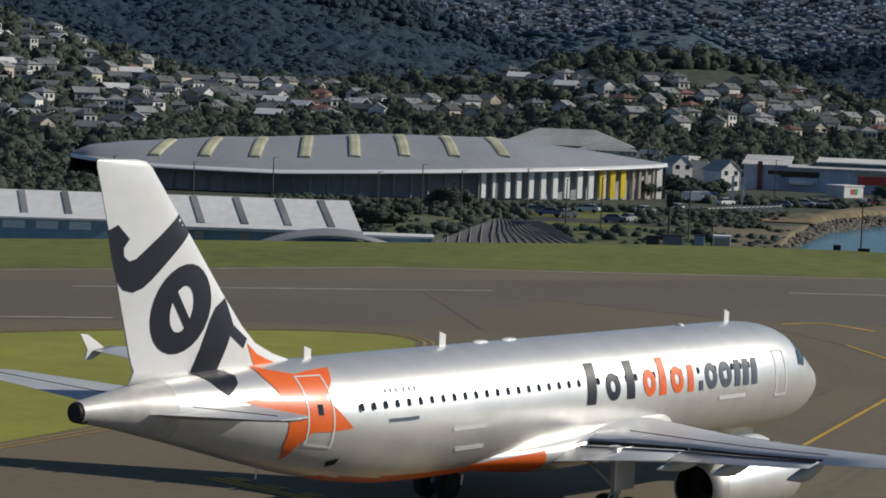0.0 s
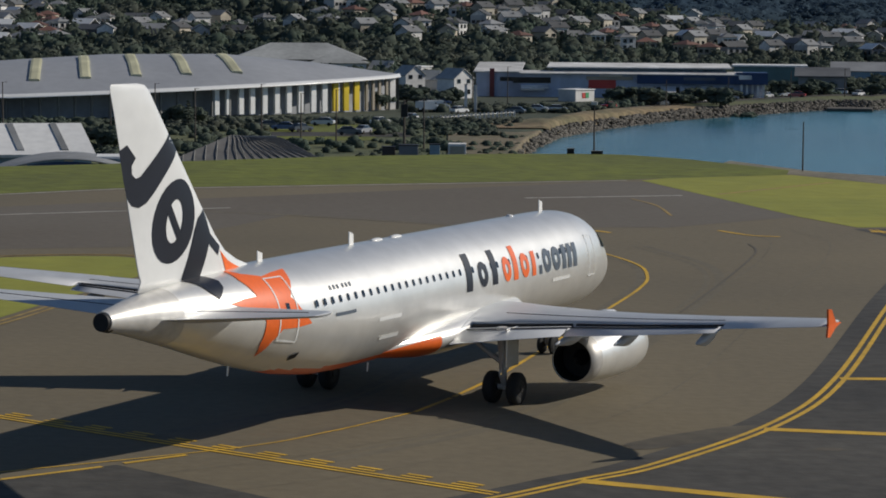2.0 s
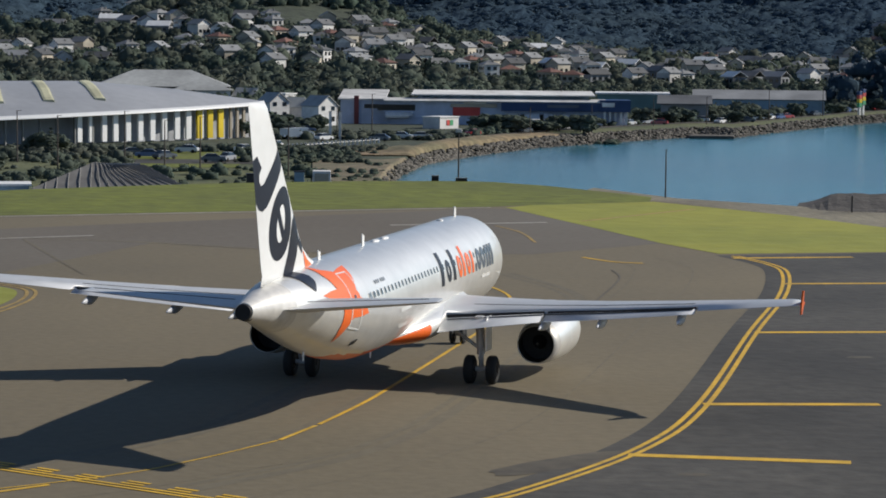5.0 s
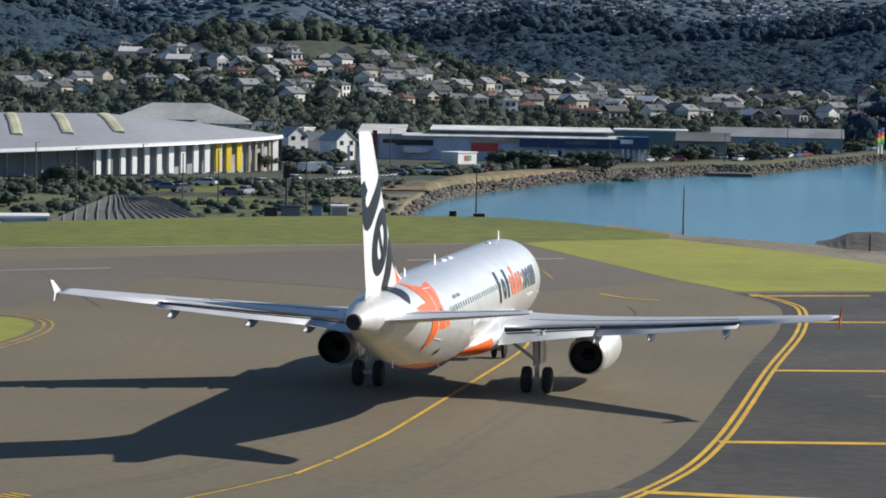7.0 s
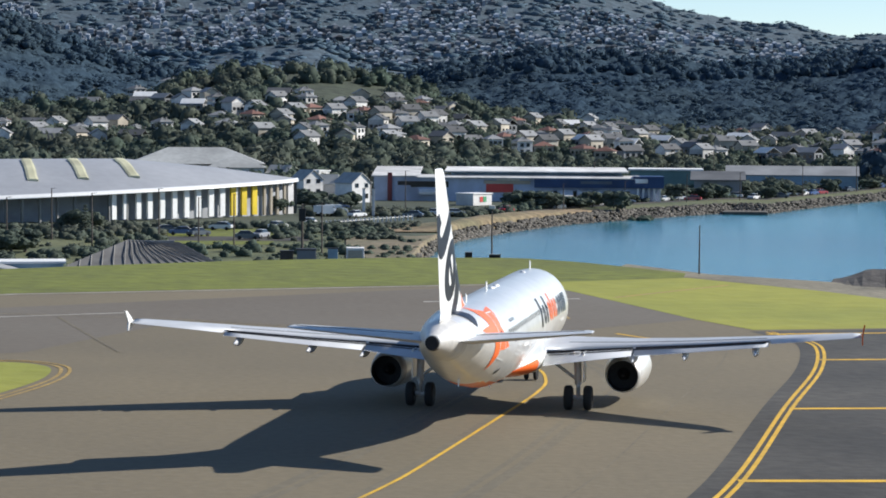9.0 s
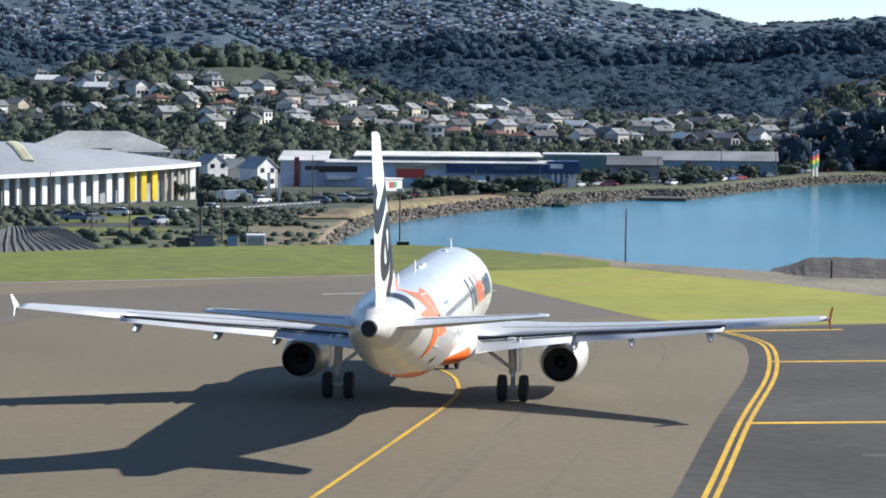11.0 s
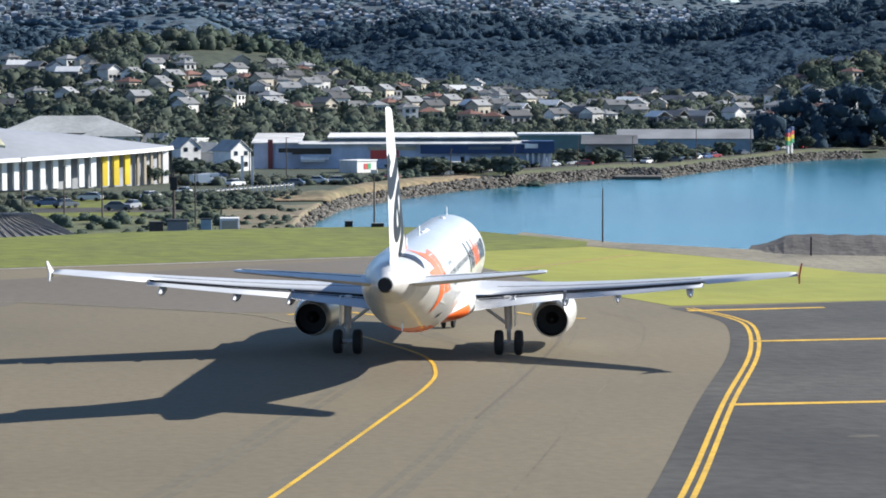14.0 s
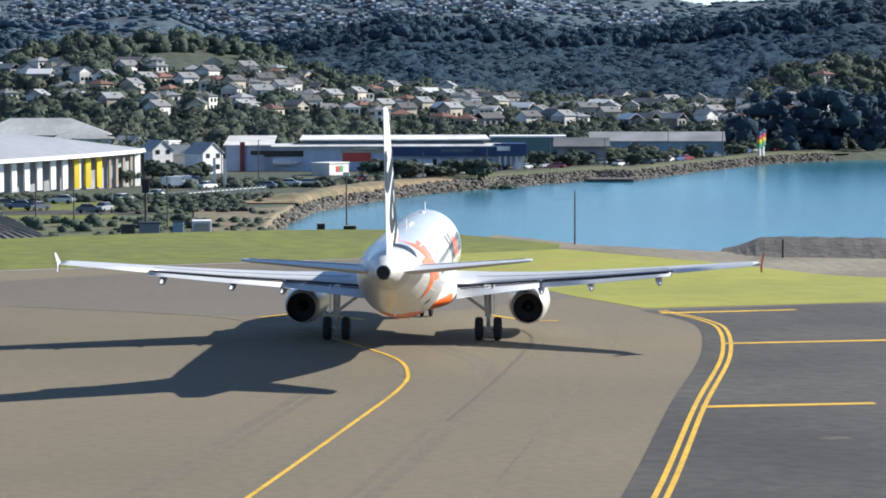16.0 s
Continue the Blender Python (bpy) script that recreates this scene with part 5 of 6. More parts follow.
def build_poles():
    def pole(az, d, base, top, r=0.11, arm=True, name="street_lamp", label="thin grey street lamp pole"):
        p = spot(az, d, base)
        ob = thing(name, label, "pole", Matrix.Translation(p) @ Matrix.Rotation(radians(az), 4, "Z"), "poles")
        bm = bmesh.new()
        tube(bm, (0, 0, -0.6), (0, 0, top - base), r, r * 0.6, 10)
        part("post", bm, WOOD, ob)
        if arm:
            bm = bmesh.new()
            tube(bm, (-0.15, 0, top - base - 0.1), (0.75, 0, top - base + 0.02), 0.035, n=6)
            part("arm", bm, WOOD, ob)
        return ob
    pole(-8.7, 219, -0.1, 4.25, 0.085, False, "mast", "slim dark mast beside the water")
    cross = thing("wind_arm", "thin dark cross arm on the mast", "arm", Matrix.Translation(spot(-8.7, 218.9, 3.55)))
    bm = bmesh.new()
    tube(bm, (-1.55, 0, 0.0), (0.5, 0, 0.08), 0.008, n=6)
    part("bar", bm, DARK_METAL, cross)
    for x in (-1.55, 0.5):
        bm = bmesh.new()
        tube(bm, (x, 0, 0.0), (x, 0, 0.2), 0.014, n=6)
        part("sensor", bm, DARK_METAL, cross)
    pole(-3.98, 246, -1.4, 4.4, 0.1, False, "mast", "dark mast with a lamp head beside the water")
    head = thing("lamp_head", "pale lamp head on top of the mast", "lamp", Matrix.Translation(spot(-3.98, 246, 4.4)))
    boxes("housing", [(-0.3, -0.2, 0, 0.3, 0.2, 0.35)], WHITE_WALL, head, "", 0.06)
    pole(0.35, 372, -8, -0.1, 0.24, True, "power_pole", "dark wooden power pole")
    box_ob = thing("transformer", "dark transformer box on the power pole", "transformer", facing(0.35, 371.4, -2.6))
    boxes("body", [(-0.5, -0.4, 0, 0.5, 0.2, 1.9)], DARK_METAL, box_ob, "", 0.06)
    for k, (az, d, top) in enumerate(((-0.1, 380, -0.2), (1.9, 400, 0.4), (3.6, 410, 0.9), (5.1, 400, 0.5), (7.0, 390, 0.2), (9.4, 420, 0.8), (11.2, 400, 0.3), (6.0, 420, 0.6), (2.7, 395, 0.0), (13.0, 410, 0.5), (-5.6, 545, -2.0), (-7.0, 560, -1.8), (-8.4, 600, -1.2), (-9.6, 615, -1.0), (-11.0, 650, 0.0), (-12.2, 690, 0.3), (-2.0, 560, 0.2), (-1.2, 540, -1.2), (-6.3, 620, 1.2), (-9.0, 690, 3.0), (-10.3, 720, 2.4), (-4.2, 680, 3.0))):
        pole(az, d, land(az, d), top, 0.14)


def car_mesh_parts(material, label):
    car = thing("car", label, "car", None, "parked cars along the shore road")
    sec = [(-2.1, 0.45, 0.75), (-2.0, 0.35, 0.95), (-1.0, 0.3, 1.0), (1.0, 0.3, 1.0), (1.9, 0.35, 0.9), (2.1, 0.45, 0.7)]
    v, f = loft([[(x, -0.85, a), (x, 0.85, a), (x, 0.8, b), (x, -0.8, b)] for x, a, b in sec])
    place_mesh("body", mesh_of("body", v, f), material, car)
    v, f = loft([[(x, -0.72 * w, 0.95), (x, 0.72 * w, 0.95), (x, 0.6 * w, z), (x, -0.6 * w, z)] for x, z, w in ((-1.75, 1.0, 1), (-1.1, 1.45, 1), (0.4, 1.48, 1), (1.15, 1.0, 1))])
    place_mesh("cabin", mesh_of("cabin", v, f), GLASS, car)
    boxes("roof_panel", [(-1.15, -0.6, 1.44, 0.45, 0.6, 1.51)], material, car, "", 0.02)
    for x in (-1.3, 1.3):
        for y in (-0.8, 0.8):
            bm = bmesh.new()
            tube(bm, (x, y - 0.1, 0.32), (x, y + 0.1, 0.32), 0.32, n=12)
            part("wheel", bm, RUBBER, car)
    return car


def build_cars():
    rnd = random.Random(4)
    kinds = []
    for col, lab in (((0.75, 0.75, 0.74), "small white parked car"), ((0.75, 0.75, 0.74), "small white parked car"), ((0.8, 0.8, 0.78), "small white parked car"), ((0.6, 0.61, 0.62), "small pale silver parked car"), ((0.08, 0.09, 0.1), "small dark grey parked car"), ((0.7, 0.7, 0.7), "small pale parked car"), ((0.8, 0.8, 0.79), "small white parked car"), ((0.35, 0.36, 0.38), "small silver parked car"), ((0.4, 0.03, 0.03), "small red parked car"), ((0.05, 0.1, 0.25), "small blue parked car")):
        kinds.append((car_mesh_parts(paint("car_paint", col, 0.3, vary=0.03, coat=0.6), lab), [False]))
    spots = [(2.7, 430), (3.1, 434), (1.6, 420), (1.3, 424), (0.9, 455), (2.2, 452), (3.4, 440), (-0.9, 505), (-0.3, 520), (0.2, 470), (0.9, 540), (-0.5, 545)]
    for k in range(60):
        az = -1.4 - k * 0.212 - rnd.random() * 0.15
        if rnd.random() < 0.45:
            continue
        spots.append((az, max(np.interp(az, *SHORE), 470) + 34 + rnd.choice((0, 5, 9)) + rnd.random() * 3))
    for az, d in spots:
        ob, used = kinds[rnd.randrange(len(kinds))]
        turn = rnd.choice((-6, 8, 172, 48, 56, 62, 235, 240)) + rnd.uniform(-8, 8)
        m = facing(az, d, None, turn)
        m = Matrix.Translation(m.translation + Vector((0, 0, 0.12))) @ m.to_3x3().to_4x4()
        if used[0]:
            copy_thing(ob, m)
        else:
            ob.matrix_basis, used[0] = m, True


# foliage
def lump(seed, level, rough=0.35, squash=0.85):
    bm = bmesh.new()
    bmesh.ops.create_icosphere(bm, subdivisions=level, radius=1)
    for v in bm.verts:
        p = v.co.normalized()
        k = 1 + rough * noise.noise(p * 1.7 + Vector((seed * 3.1, 0, 0))) + rough * 0.7 * noise.noise(p * 4.3 + Vector((0, seed * 5.7, 0)))
        v.co = Vector((p.x * k, p.y * k, p.z * k * squash))
    v = np.array([q.co[:] for q in bm.verts])
    f = np.array([[q.index for q in t.verts] for t in bm.faces])
    bm.free()
    return v, f


def leafy(seed, leaves, level=2, size=0.2):
    """A rough crown with loose leaf sprays lying over it."""
    v, f = lump(seed, level, 0.55)
    rr = np.random.RandomState(seed)
    vs, fs, n = [v * 0.86], [f], len(v)
    for _ in range(leaves):
        d = rr.normal(size=3)
        d /= np.linalg.norm(d)
        d[2] = abs(d[2]) if rr.rand() < 0.75 else d[2]
        k = 1 + 0.55 * noise.noise(Vector(d) * 1.7 + Vector((seed * 3.1, 0, 0))) + 0.38 * noise.noise(Vector(d) * 4.3 + Vector((0, seed * 5.7, 0)))
        c = d * k * rr.uniform(0.8, 0.98) * (1, 1, 0.87)
        nm = d + 0.45 * rr.normal(size=3)
        a = np.cross(nm, rr.normal(size=3))
        b = np.cross(nm, a)
        a, b = a / np.linalg.norm(a) * rr.uniform(0.5, 1.0) * size, b / np.linalg.norm(b) * rr.uniform(0.5, 1.0) * size
        vs.append(np.array((c - a, c + b, c + a, c - b)))
        fs.append(np.array(((0, 1, 2), (0, 2, 3))) + n)
        n += 4
    return np.concatenate(vs), np.concatenate(fs)


def scatter(name, places, level, material, label, category, kinds=5, rough=0.4, leaves=0, size=0.2):
    """places: rows of x, y, z, radius, height factor."""
    kinds = [leafy(k + 1, leaves, level, size) if leaves else lump(k + 1, level, rough) for k in range(kinds)]
    rnd = np.random.RandomState(7)
    vs, fs, n = [], [], 0
    for x, y, z, r, hf in places:
        v, f = kinds[rnd.randint(len(kinds))]
        a = rnd.rand() * 6.283
        c, s = math.cos(a), math.sin(a)
        w = np.stack([(v[:, 0] * c - v[:, 1] * s) * r + x, (v[:, 0] * s + v[:, 1] * c) * r + y, v[:, 2] * r * hf + z], 1)
        vs.append(w)
        fs.append(f + n)
        n += len(v)
    V, F = np.concatenate(vs), np.concatenate(fs)
    me = bpy.data.meshes.new(name)
    me.vertices.add(len(V))
    me.vertices.foreach_set("co", V.ravel())
    me.loops.add(F.size)
    me.loops.foreach_set("vertex_index", F.ravel().astype(np.int32))
    me.polygons.add(len(F))
    me.polygons.foreach_set("loop_start", np.arange(0, F.size, 3, dtype=np.int32))
    me.polygons.foreach_set("use_smooth", np.ones(len(F), bool))
    me.update(calc_edges=True)
    me.validate()
    return tagged(place_mesh(name, me, material), label, category, kind="stuff")


HOUSE_SPOTS = []


def rise_to(az, el, d0=640, d1=1040):
    """The distance at which the slope is seen at that elevation."""
    for d in np.arange(d0, d1, 8.0):
        if math.degrees(math.atan2(land(az, d) - EYE, d)) >= el:
            return d
    return None


def make_house(wall, roof, kind, label):
    h = thing("house", label, "house", None, "hillside houses")
    w, dp, ht = {"hip": (6.4, 5.8, 2.5), "gable": (5.4, 6.2, 3.4), "tall": (5.2, 5.4, 4.2), "long": (8.0, 5.2, 2.4)}[kind]
    boxes("wall", [(-w / 2, -dp / 2, -3, w / 2, dp / 2, ht)], wall, h)
    bm = bmesh.new()
    if kind in ("hip", "tall"):
        hip(bm, -w / 2, -dp / 2, w / 2, dp / 2, ht, 1.5)
    else:
        gable(bm, -w / 2, -dp / 2, w / 2, dp / 2, ht, 1.8, 0.4, "x" if kind == "long" else "y")
    part("roof", bm, roof, h)
    if kind == "gable":
        bm = bmesh.new()
        bm.faces.new([bm.verts.new(p) for p in ((-w / 2, -dp / 2, ht), (w / 2, -dp / 2, ht), (0, -dp / 2, ht + 1.7))])
        part("gable_wall", bm, wall, h)
    rows = [1.2] if ht < 4 else [0.9, 3.0]
    for z in rows:
        for x in (-w * 0.3, 0.0, w * 0.3):
            boxes("window", [(x - 0.6, -dp / 2 - 0.06, z - 0.5, x + 0.6, -dp / 2 + 0.03, z + 0.55)], GLASS, h)
        for y in (-dp * 0.2, dp * 0.2):
            boxes("window", [(w / 2 - 0.03, y - 0.6, z - 0.6, w / 2 + 0.06, y + 0.6, z + 0.6)], GLASS, h)
    boxes("chimney", [(w * 0.2, 0.5, ht, w * 0.2 + 0.5, 1.0, ht + 1.6)], CONCRETE, h)
    return h


def build_houses():
    rnd = random.Random(11)
    kinds = []
    for wall, roof, kind, lab, n in ((HOUSE_WHITE, SLATE_ROOF, "hip", "white house with a grey hipped roof on the hillside", 3), (HOUSE_WHITE, SLATE_ROOF, "gable", "white gabled house with a grey roof on the hillside", 2), (CREAM_WALL, RED_ROOF, "hip", "cream house with a red roof on the hillside", 1), (HOUSE_WHITE, SLATE_ROOF, "tall", "tall white house with a grey roof on the hillside", 2), (GREY_WALL, SLATE_ROOF, "long", "long grey house with a grey roof on the hillside", 3), (CREAM_WALL, SLATE_ROOF, "gable", "cream gabled house on the hillside", 3), (GREY_WALL, ROOF_PALE, "long", "long grey house with a pale roof on the hillside", 1)):
        kinds += [(make_house(wall, roof, kind, lab), [False])] * n
    for a0, a1, e0, e1, count in ((12.3, 17.5, -1.7, 0.95, 84), (8.0, 12.4, -1.15, -0.3, 54), (4.3, 8.0, -1.1, -0.62, 18), (2.6, 5.2, -0.2, 0.75, 5), (0.6, 4.3, -1.0, 0.15, 20), (-3.2, 0.6, -1.05, 0.0, 40), (-6.6, -3.0, -1.25, -0.45, 34), (-14.5, -6.4, -1.25, -0.6, 64), (-14.8, -13.3, -0.5, 0.0, 4)):
        done = tries = 0
        while done < count and tries < count * 14:
            tries += 1
            az, el = rnd.uniform(a0, a1), rnd.uniform(e0, e1)
            d = rise_to(az, el)
            if d is None:
                continue
            p = spot(az, d)
            if any((p.xy - q).length < 9.2 for q in HOUSE_SPOTS):
                continue
            HOUSE_SPOTS.append(p.xy.copy())
            m = Matrix.Translation(p + Vector((0, 0, 1.1))) @ Matrix.Rotation(radians(az + rnd.choice((-60, -45, -35, -25, -15, 10, 45)) + rnd.uniform(-9, 9)), 4, "Z") 
            ob, used = kinds[rnd.randrange(len(kinds))]
            if used[0]:
                copy_thing(ob, m)
            else:
                ob.matrix_basis, used[0] = m, True
            done += 1


def build_woods():
    rnd = random.Random(3)
    near, dark, far = [], [], []
    keys = defaultdict(list)
    for q in HOUSE_SPOTS:
        keys[(int(q.x // 20), int(q.y // 20))].append(q)

    def by_house(p, gap):
        i, j = int(p.x // 20), int(p.y // 20)
        return any((p.xy - q).length < gap for a in (i - 1, i, i + 1) for b in (j - 1, j, j + 1) for q in keys[(a, b)])

    while len(near) < 5800:
        az, d = rnd.uniform(-18, 19), rnd.uniform(625, 1060)
        p = spot(az, d)
        if by_house(p, 4.0 if az < 7 else 5.2) or rnd.random() < 0.1 or d < np.interp(az, *SHORE) + 48:
            continue
        if -1.6 < az < 0.6 and 905 < d < 965:
            continue
        if az < -4.5 and d < 860 and rnd.random() < 0.1:
            continue
        if az < -4.5 and d < 900:
            r = rnd.uniform(1.2, 2.7)
        else:
            r = rnd.uniform(1.6, 3.3) if rnd.random() < 0.7 else rnd.uniform(3.0, 4.6)
        near.append((p.x, p.y, p.z + r * 0.5, r, rnd.uniform(0.8, 1.35)))
    for q in HOUSE_SPOTS:
        for _ in range(3):
            a, k, r = rnd.uniform(0, 6.3), rnd.uniform(4.4, 6.4), rnd.uniform(0.6, 1.4)
            x, y = q.x + k * math.cos(a), q.y + k * math.sin(a)
            az, d = math.degrees(math.atan2(-x, y)), math.hypot(x, y)
            near.append((x, y, land(az, d) + r * 0.6, r, rnd.uniform(0.9, 1.4)))
    for _ in range(420):
        az, d = rnd.uniform(13.4, 19), rnd.uniform(430, 640)
        p, r = spot(az, d), rnd.uniform(1.0, 2.4)
        near.append((p.x, p.y, p.z + r * 0.55, r, rnd.uniform(0.8, 1.3)))
    # one closed canopy over the wooded ridge, with single crowns along its crest
    azs, ds = np.arange(-18, 19.05, 0.08), np.arange(1042, 1580, 3.4)
    v = []
    for d in ds:
        for az in azs:
            p = spot(az, d)
            rise = 2.6 + 2.0 * noise.noise(p / 19) + 1.7 * noise.noise(p / 7.0 + Vector((5, 0, 0))) + 2.2 * noise.noise(p / 3.4)
            v.append((p.x, p.y, p.z + rise * ease((d - 1042) / 14) - 1))
    n = len(azs)
    f = [(i * n + j, i * n + j + 1, (i + 1) * n + j + 1, (i + 1) * n + j) for i in range(len(ds) - 1) for j in range(n - 1)]
    # canopy colour carries the haze of the distance
    tagged(place_mesh("woods_canopy", mesh_of("woods_canopy", v, [q[::-1] for q in f], True), HAZY_WOODS), "closed dark canopy of the wooded hill, blued for haze", "woods", kind="stuff")
    while len(dark) < 12000:
        az = rnd.uniform(-18, 19)
        d = rnd.uniform(1430, 1560) if len(dark) < 2100 else rnd.uniform(1046, 1430)
        p = spot(az, d)
        r = rnd.uniform(2.2, 4.4) if rnd.random() < 0.8 else rnd.uniform(4.4, 6.5)
        r *= 1 if d > 1430 else 0.8
        dark.append((p.x, p.y, p.z + (3.2 if d > 1430 else 1.0), r, rnd.uniform(0.75, 1.2) if d > 1430 else rnd.uniform(0.5, 0.8)))
    for _ in range(110):
        az = rnd.uniform(-16, -12.35)
        top = 16 * min(1, (-12.2 - az) * 1.6)
        p = spot(az, rnd.uniform(752, 800), -8)
        r = rnd.uniform(2.2, 4.2)
        dark.append((p.x, p.y, p.z + rnd.uniform(0.1, 1) * top, r, rnd.uniform(0.8, 1.2)))
    while len(far) < 13500:
        az, d = rnd.uniform(-17, 18), rnd.uniform(1600, 3750)
        p = spot(az, d)
        r = rnd.uniform(6, 14) * (1.0 if d > 2500 else 0.8)
        far.append((p.x, p.y, p.z - r * 0.05, r, rnd.uniform(0.3, 0.55)))
    scatter("hillside_trees", [q for q in near if q[1] < 800], 2, HAZY_LEAF, "dark green trees and bushes between the houses", "trees", 10, 0.8, 48, 0.22)
    scatter("hillside_trees", [q for q in near if q[1] >= 800], 2, HAZY_LEAF, "dark green trees on the upper slope", "trees", 10, 0.8, 40, 0.23)
    scatter("woods", dark, 1, HAZY_WOODS, "dark wooded hill with blue haze put into its colour", "woods", 10, 0.8, 22, 0.26)
    # bush colour includes the haze of the far hills
    scatter("far_woods", far, 1, HAZY_FAR_LEAF, "bush on the far hills, tinted blue-grey for haze", "woods", 8, 0.5, 8, 0.3)
    # scrub by the arena and the shore
    scrub = []
    for _ in range(1500):
        az = rnd.uniform(-1.7, 9.5)
        d = rnd.choice((rnd.uniform(262, 330), rnd.uniform(330, 385), rnd.uniform(385, 440), rnd.uniform(440, 466)))
        if az > 6.8 and d < 345:
            continue
        if 1.0 < az < 3.5 and 400 < d < 458 or rnd.random() > (az + 1.9) / 2.6:
            continue
        p = spot(az, d)
        if noise.noise(Vector((p.x / 14, p.y / 22, 4))) < -0.12:
            continue
        r = rnd.uniform(0.45, 1.35)
        scrub.append((p.x, p.y, p.z + r * 0.4, r, rnd.uniform(0.6, 1.1)))
    for _ in range(260):
        az, d = rnd.uniform(-2.4, 5.2), rnd.uniform(456, 466)
        p, r = spot(az, d), rnd.uniform(0.6, 1.3)
        scrub.append((p.x, p.y, p.z + r * 0.4, r, rnd.uniform(0.6, 1.0)))
    for _ in range(170):
        az, d = rnd.uniform(-2.0, 1.2), rnd.uniform(285, 345)
        p = spot(az, d)
        if p.z < -9 or az < -1.2 and d < np.interp(az, *SHORE) + 9:
            continue
        r = rnd.uniform(0.5, 1.3)
        scrub.append((p.x, p.y, p.z + r * 0.4, r, rnd.uniform(0.6, 1.0)))
    for _ in range(420):
        az, d = rnd.uniform(-2.6, 1.4), rnd.uniform(345, 470)
        p = spot(az, d)
        if noise.noise(Vector((p.x / 9, p.y / 16, 1))) < 0.05 or az < -1.0 and d < np.interp(az, *SHORE) + 14:
            continue
        r = rnd.uniform(0.3, 0.9)
        scrub.append((p.x, p.y, p.z + r * 0.4, r, rnd.uniform(0.5, 0.9)))
    for _ in range(130):
        az, d = rnd.gauss(-1.15, 0.32), rnd.uniform(418, 474)
        p, r = spot(az, d), rnd.uniform(0.35, 1.0)
        if d > np.interp(az, *SHORE) + 14:
            scrub.append((p.x, p.y, p.z + r * 0.6, r, rnd.uniform(0.5, 0.9)))
    for _ in range(600):
        az = rnd.uniform(-14.5, 0.3)
        d = max(np.interp(az, *SHORE), 470) + rnd.uniform(40, 64)
        p = spot(az, d)
        r = rnd.uniform(0.7, 1.6)
        scrub.append((p.x, p.y, p.z + r * 0.4, r, rnd.uniform(0.5, 1.0)))
    scatter("scrub", scrub, 2, HAZY_LEAF, "dark green coastal scrub", "bushes", 8, 0.8, 30)
    # rocks of the sea wall
    rocks = []
    for _ in range(4200):
        az = rnd.uniform(-14.6, -1.7)
        base = np.interp(az, *SHORE)
        k = rnd.random() * (0.62 if az > -5.6 else 0.7)
        p = spot(az, base + 1 + 11.5 * k, -10.1 + 2.4 * ease(k * 1.15))
        r = rnd.uniform(0.25, 0.62)
        rocks.append((p.x, p.y, p.z, r, rnd.uniform(0.6, 0.9)))
    scatter("rocks", rocks, 1, ROCK, "brown-grey boulders along the shore", "rocks", 6, 0.6)
    # far houses, too small to tell apart
    v, f = [], []
    for _ in range(7600):
        az, d = rnd.uniform(-13.2, 12), rnd.uniform(2420, 3420)
        if noise.noise(Vector((az * 0.55, d / 260, 9))) < -0.33 + 0.3 * max(0, (d - 3100) / 300) or rnd.random() < 0.15:
            continue
        p = spot(az, d)
        w, dp, h = rnd.uniform(1.6, 4.6), rnd.uniform(1.8, 4.0), rnd.uniform(-0.4, 2.4)
        n = len(v)
        z = p.z + 3.6
        for zz in (z - 6, z + h):
            v += [(p.x - w, p.y - dp, zz), (p.x + w, p.y - dp, zz), (p.x + w, p.y + dp, zz), (p.x - w, p.y + dp, zz)]
        v += [(p.x - w * 0.35, p.y, z + h + 2), (p.x + w * 0.35, p.y, z + h + 2)]
        f += [(n, n + 1, n + 5, n + 4), (n + 1, n + 2, n + 6, n + 5), (n + 3, n, n + 4, n + 7), (n + 4, n + 5, n + 9, n + 8), (n + 6, n + 7, n + 8, n + 9), (n + 5, n + 6, n + 9), (n + 7, n + 4, n + 8)]
    # house colour is dimmed and blued to stand for haze
    tagged(place_mesh("far_houses", mesh_of("far_houses", v, f), paint("hazy_far_house_paint", (0.25, 0.28, 0.32), 0.8, vary=0.1, grain=0.2, island=0.9)), "far hillside houses, dulled blue-grey for haze", "houses", kind="stuff")


